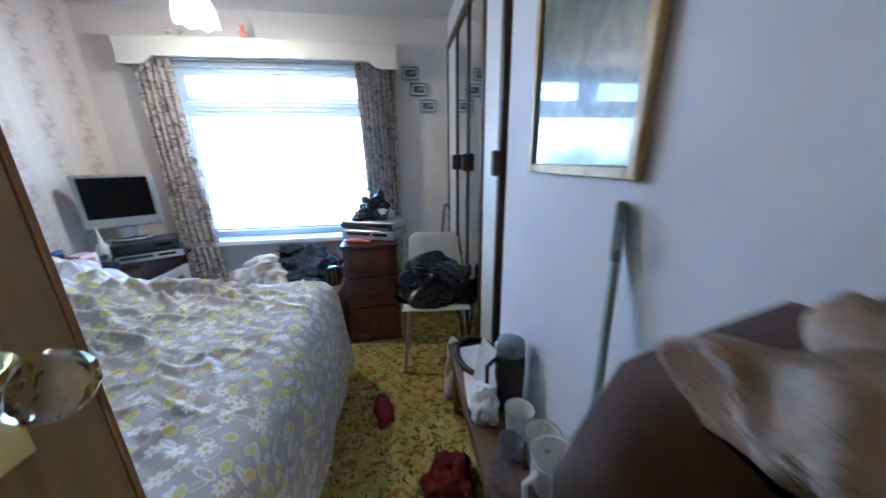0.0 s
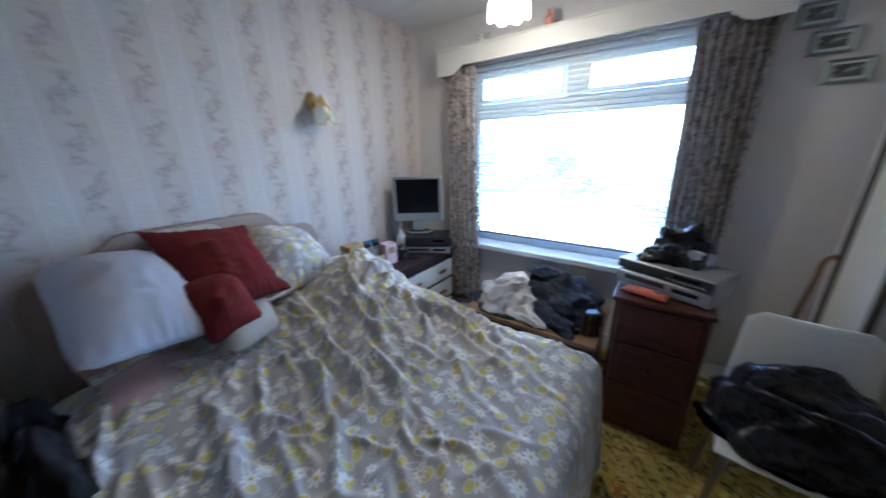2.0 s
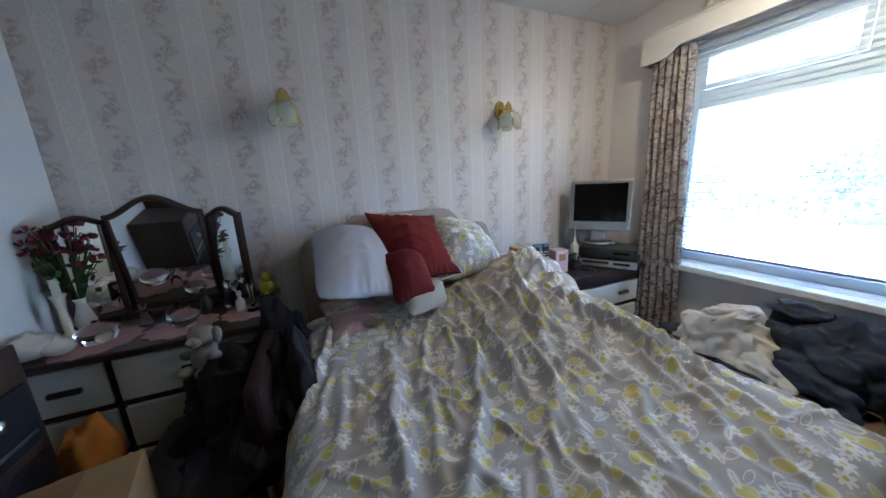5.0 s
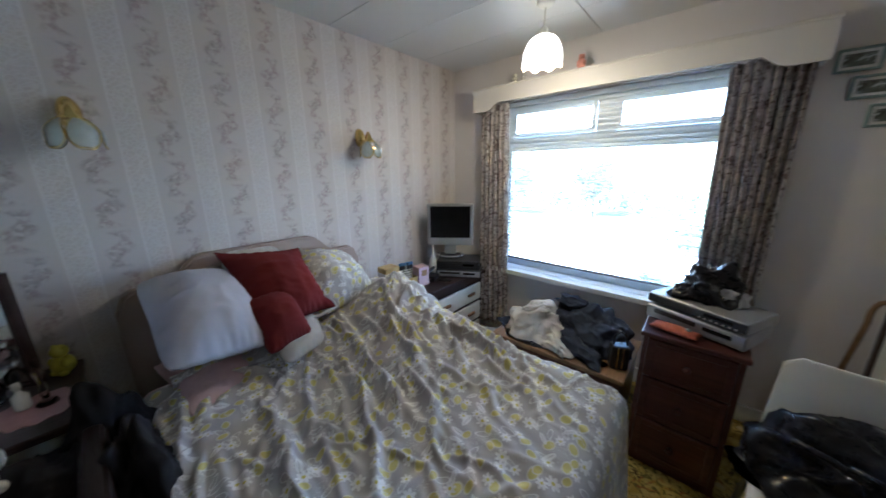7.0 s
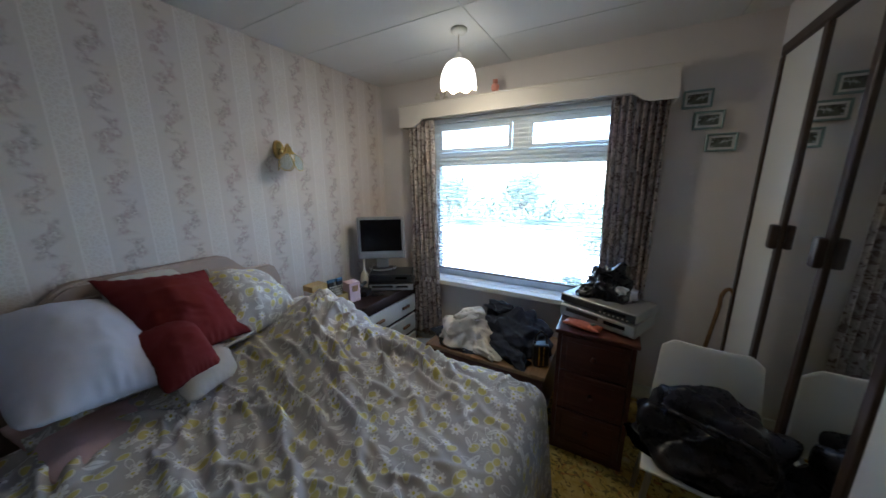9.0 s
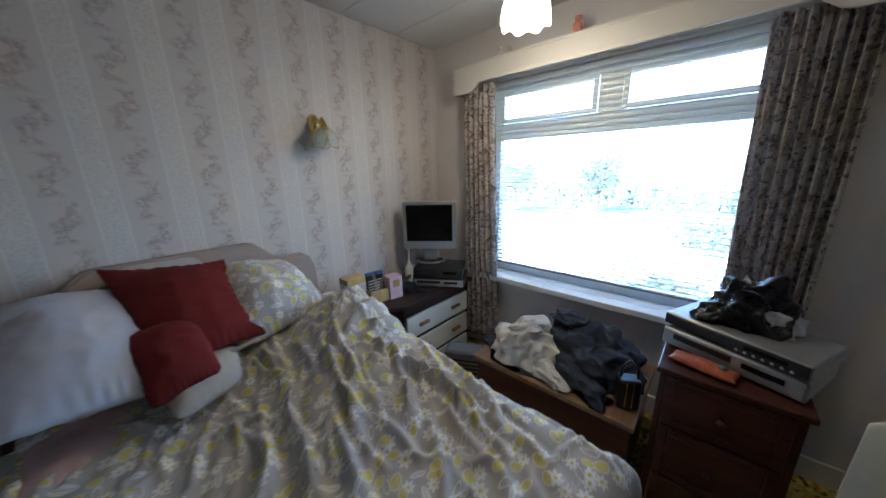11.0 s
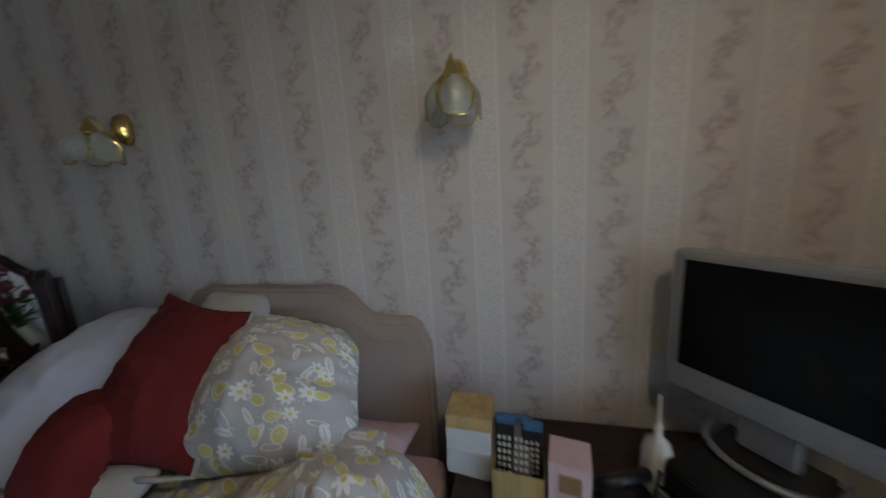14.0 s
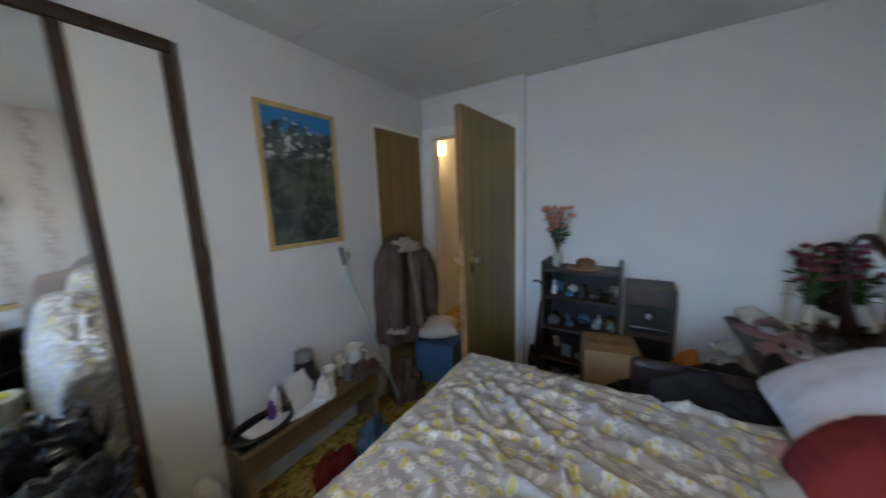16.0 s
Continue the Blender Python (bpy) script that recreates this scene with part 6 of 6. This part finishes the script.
pl = thing("plastic_jug", "white plastic jug with a handle", "jug", 2.53, -2.21, BT, 20)
part("body", lathe([(0.05, 0), (0.055, 0.01), (0.06, 0.15), (0.062, 0.155), (0.057, 0.15), (0.05, 0.015)], 22), "white_plastic", pl, "", True)
part("jug_handle", tube([(-0.058, 0, 0.13), (-0.10, 0, 0.12), (-0.095, 0, 0.05), (-0.055, 0, 0.04)], 0.008, 8), "white_plastic", pl, "", True)
lone("dark_cloth", heap(0.08, 0.11, 0.06, 55.0, 0.25, 9.0, 5), "brown_cloth", "crumpled dark green-brown cloth on the bench", "cloth", 2.445, -2.20, BT)
lone("red_bag", heap(0.09, 0.12, 0.13, 57.0, 0.25, 8.0, 5), "red", "crumpled red carrier bag under the bench", "bag", 2.31, -1.86, 0)
lone("blue_bag", heap(0.08, 0.12, 0.14, 59.0, 0.25, 8.0, 5), "blue", "crumpled blue and white carrier bag on the carpet", "bag", 2.30, -2.12, 0)
lone("cloth_bag", heap(0.10, 0.09, 0.33, 61.0, 0.2, 7.0, 5), "white_cloth", "slumped white cloth bag by the wardrobe", "bag", 2.46, -1.33, 0)
lone("red_slipper", heap(0.05, 0.11, 0.06, 63.0, 0.12, 7.0, 4), "red", "red slipper on the carpet at the bed's foot", "slipper", 2.02, -1.42, 0, 10)
dv = thing("litter_picker", "grey metal reaching stick leaning on the wall", "reaching stick", 0, 0, 0)
part("shaft", tube([(2.405, -2.50, 0.006), (2.592, -2.24, 1.10)], 0.010, 10), "pale_teal", dv)
part("grip", solid(-0.016, -0.009, 0, 0.016, 0.009, 0.12, 0.006, 2), "grey", dv, "dark plastic grip", False, pose(2.588, -2.244, 1.085, 0, 9, 60))
part("trigger", tube([(2.588, -2.245, 1.11), (2.572, -2.27, 1.13), (2.575, -2.265, 1.17)], 0.004, 8), "grey", dv, "", True)


# ---- coat on the cupboard door ----
def hanging_coat():
    c = thing("hanging_coat", "brown tweed coat with a pale fur collar on a hook", "coat", 2.555, -2.73, 0)

    def shell(half, top, low, depth, seed, out):
        """One hanging side of the coat, from the shoulder to the hem, with soft vertical folds."""
        def fn(u, v):
            a = math.pi * (u - 0.5) * 1.25
            z = top - (top - low) * v
            w = half * (0.30 + 0.70 * min(1.0, v / 0.22) ** 0.6) * (1 + 0.18 * v)
            d = depth * (0.45 + 0.55 * min(1.0, v / 0.18) ** 0.6) * (1 + 0.15 * v)
            k = 1 + (0.05 + 0.09 * v) * math.sin(7 * a + 1.5 * math.sin(3 * v + seed) + seed) + 0.05 * noise.noise(Vector((a * 1.5, v * 4, seed)))
            return (0.02 - out - d * k * math.cos(a), w * k * math.sin(a), z + 0.02 * math.cos(a) * (1 - v)), (u, v)
        return grid(64, 44, fn)
    for nm, bm, mat, lab, at in (("coat_body", shell(0.20, 1.22, 0.42, 0.15, 2.0, 0.0), "brown_cloth", "brown tweed body", pose(0, 0, 0)),
                                 ("lining", shell(0.085, 1.19, 0.52, 0.175, 5.0, 0.0), "tan_cloth", "paler tan front panel", pose(0, -0.03, 0))):
        o = part(nm, bm, mat, c, lab, False, at)
        m = o.modifiers.new("thick", "SOLIDIFY")
        m.thickness = 0.006
    for s in (-1, 1):
        part("sleeve", tube([(-0.06, s * 0.06, 1.165), (-0.075, s * 0.11, 1.14), (-0.12, s * 0.17, 1.04), (-0.15, s * 0.205, 0.88), (-0.15, s * 0.21, 0.70), (-0.145, s * 0.20, 0.58)], [0.012, 0.048, 0.066, 0.066, 0.06, 0.056], 18), "brown_cloth", c, "", True)
    part("collar", heap(0.09, 0.14, 0.085, 71.0, 0.28, 9.0, 6), "fur", c, "pale fur collar", False, pose(-0.11, 0.02, 1.12))
    part("cuff", heap(0.07, 0.07, 0.05, 75.0, 0.25, 12.0, 5), "fur", c, "pale fur cuff", False, pose(-0.145, 0.20, 0.55))


hanging_coat()
bxb = carton("blue_box", "blue plastic storage box on the floor", 0.34, 0.30, 0.34, 2.34, -2.98, 0, 6, "blue", False)
lone("cream_cushion", pillow_mesh(0.36, 0.30, 0.16, 9.0, 26), "white_cloth", "cream cushion slumped on the storage box", "cushion", 0, 0, 0).matrix_basis = pose(2.37, -2.96, 0.345, 0, 0, 30)
lone("dark_jumper", heap(0.14, 0.13, 0.24, 73.0, 0.2, 6.0, 5), "brown_cloth", "crumpled dark jumper under the hanging coat", "jumper", 2.45, -2.62, 0)


# ---- outside ----
def leafy(bm, c, r, n, rnd, size):
    for _ in range(n):
        d = Vector((rnd.gauss(0, 1), rnd.gauss(0, 1), rnd.gauss(0, 1))).normalized()
        p = Vector(c) + Vector((d.x * r[0], d.y * r[1], d.z * r[2])) * rnd.uniform(0.55, 1.0)
        a = Vector((rnd.uniform(-1, 1), rnd.uniform(-1, 1), rnd.uniform(-1, 1))).normalized()
        b = a.orthogonal().normalized()
        s = size * rnd.uniform(0.6, 1.4)
        bm.faces.new([bm.verts.new(q) for q in (p - a * s, p + b * s * 0.5, p + a * s, p - b * s * 0.5)])


MAT["grass"] = plain("grass", (0.14, 0.18, 0.09), 0.95, 0, 0.4, 0.6, 0.5, 12.0, 0.02)
MAT["concrete"] = plain("pale_concrete", (0.50, 0.49, 0.47), 0.9, 0, 0.15, 0.5, 0.3, 20.0)
MAT["foliage"] = plain("foliage", (0.10, 0.14, 0.09), 0.7, 0, 0.5, 2.0, 0.1)
MAT["bark"] = plain("bark", (0.10, 0.075, 0.055), 0.9, 0, 0.3, 6.0, 0.5, 30.0, 0.01)
GZ = -2.6
structure("ground", grid(8, 8, lambda u, v: ((u - 0.5) * 900, (v - 0.5) * 900, GZ)), "grass", "lawn and gardens below the window", category="grass")
structure("road", solid(-120, 9, GZ - 0.05, 120, 24, GZ + 0.02, 0), "concrete", "pale concrete road beyond the garden", category="road")
structure("pavement", solid(-9, 2.5, GZ - 0.05, -1.0, 8.9, GZ + 0.03, 0), "concrete", "pale paved drive below the window", category="pavement")


def tree(name, label, x, y, h, r, seed, conifer=False):
    rnd = random.Random(seed)
    t = thing(name, label, "tree", x, y, GZ)
    trunk = tube([(0, 0, 0), (0.05, 0, h * 0.4), (0, 0.03, h * 0.85)], [0.14, 0.09, 0.03], 8)
    crown = bmesh.new()
    for k in range(26):
        if conifer:
            q = k / 26
            a = rnd.uniform(0, 6.28)
            rr = r * (1 - q) * rnd.uniform(0.4, 0.8)
            c = (rr * math.cos(a), rr * math.sin(a), h * (0.08 + 0.9 * q))
            leafy(crown, c, (r * 0.5 * (1.1 - q), r * 0.5 * (1.1 - q), h * 0.10), 200, rnd, 0.15)
        else:
            a, b = rnd.uniform(0, 6.28), rnd.uniform(0, 1)
            rr = r * rnd.uniform(0.2, 0.8)
            c = (rr * math.cos(a), rr * math.sin(a), h * (0.35 + 0.55 * b))
            tube([(0, 0, h * 0.3), c], [0.04, 0.01], 5, trunk)
            leafy(crown, c, (r * 0.4, r * 0.4, h * 0.14), 90, rnd, 0.13)
    part("trunk", trunk, "bark", t), part("crown", crown, "foliage", t)


tree("garden_conifer", "dense dark green conifer in the garden", 3.7, 16.0, 4.7, 3.4, 1, True)
tree("garden_shrub", "low green shrub below the window", 1.2, 5.6, 1.7, 1.0, 2)
tree("garden_shrub", "low green shrub below the window", 2.4, 4.8, 1.5, 0.9, 3)
tree("street_tree", "round green tree across the road", -13.0, 25.0, 6.2, 2.6, 4)
tree("street_tree", "round green tree across the road", -6.0, 27.0, 5.2, 2.2, 5)
tree("street_tree", "round green tree across the road", 9.0, 26.0, 5.6, 2.4, 6)
hd = bmesh.new()
rr = random.Random(5)
for k in range(60):
    leafy(hd, (-45 + 1.6 * k, 30 + rr.uniform(-1, 1), GZ + 1.2), (1.2, 0.9, 1.3), 60, rr, 0.25)
tagged(new("far_hedge", mesh_of("far_hedge", hd, "foliage")), "long uneven hedge across the road", "hedge", "", "stuff")
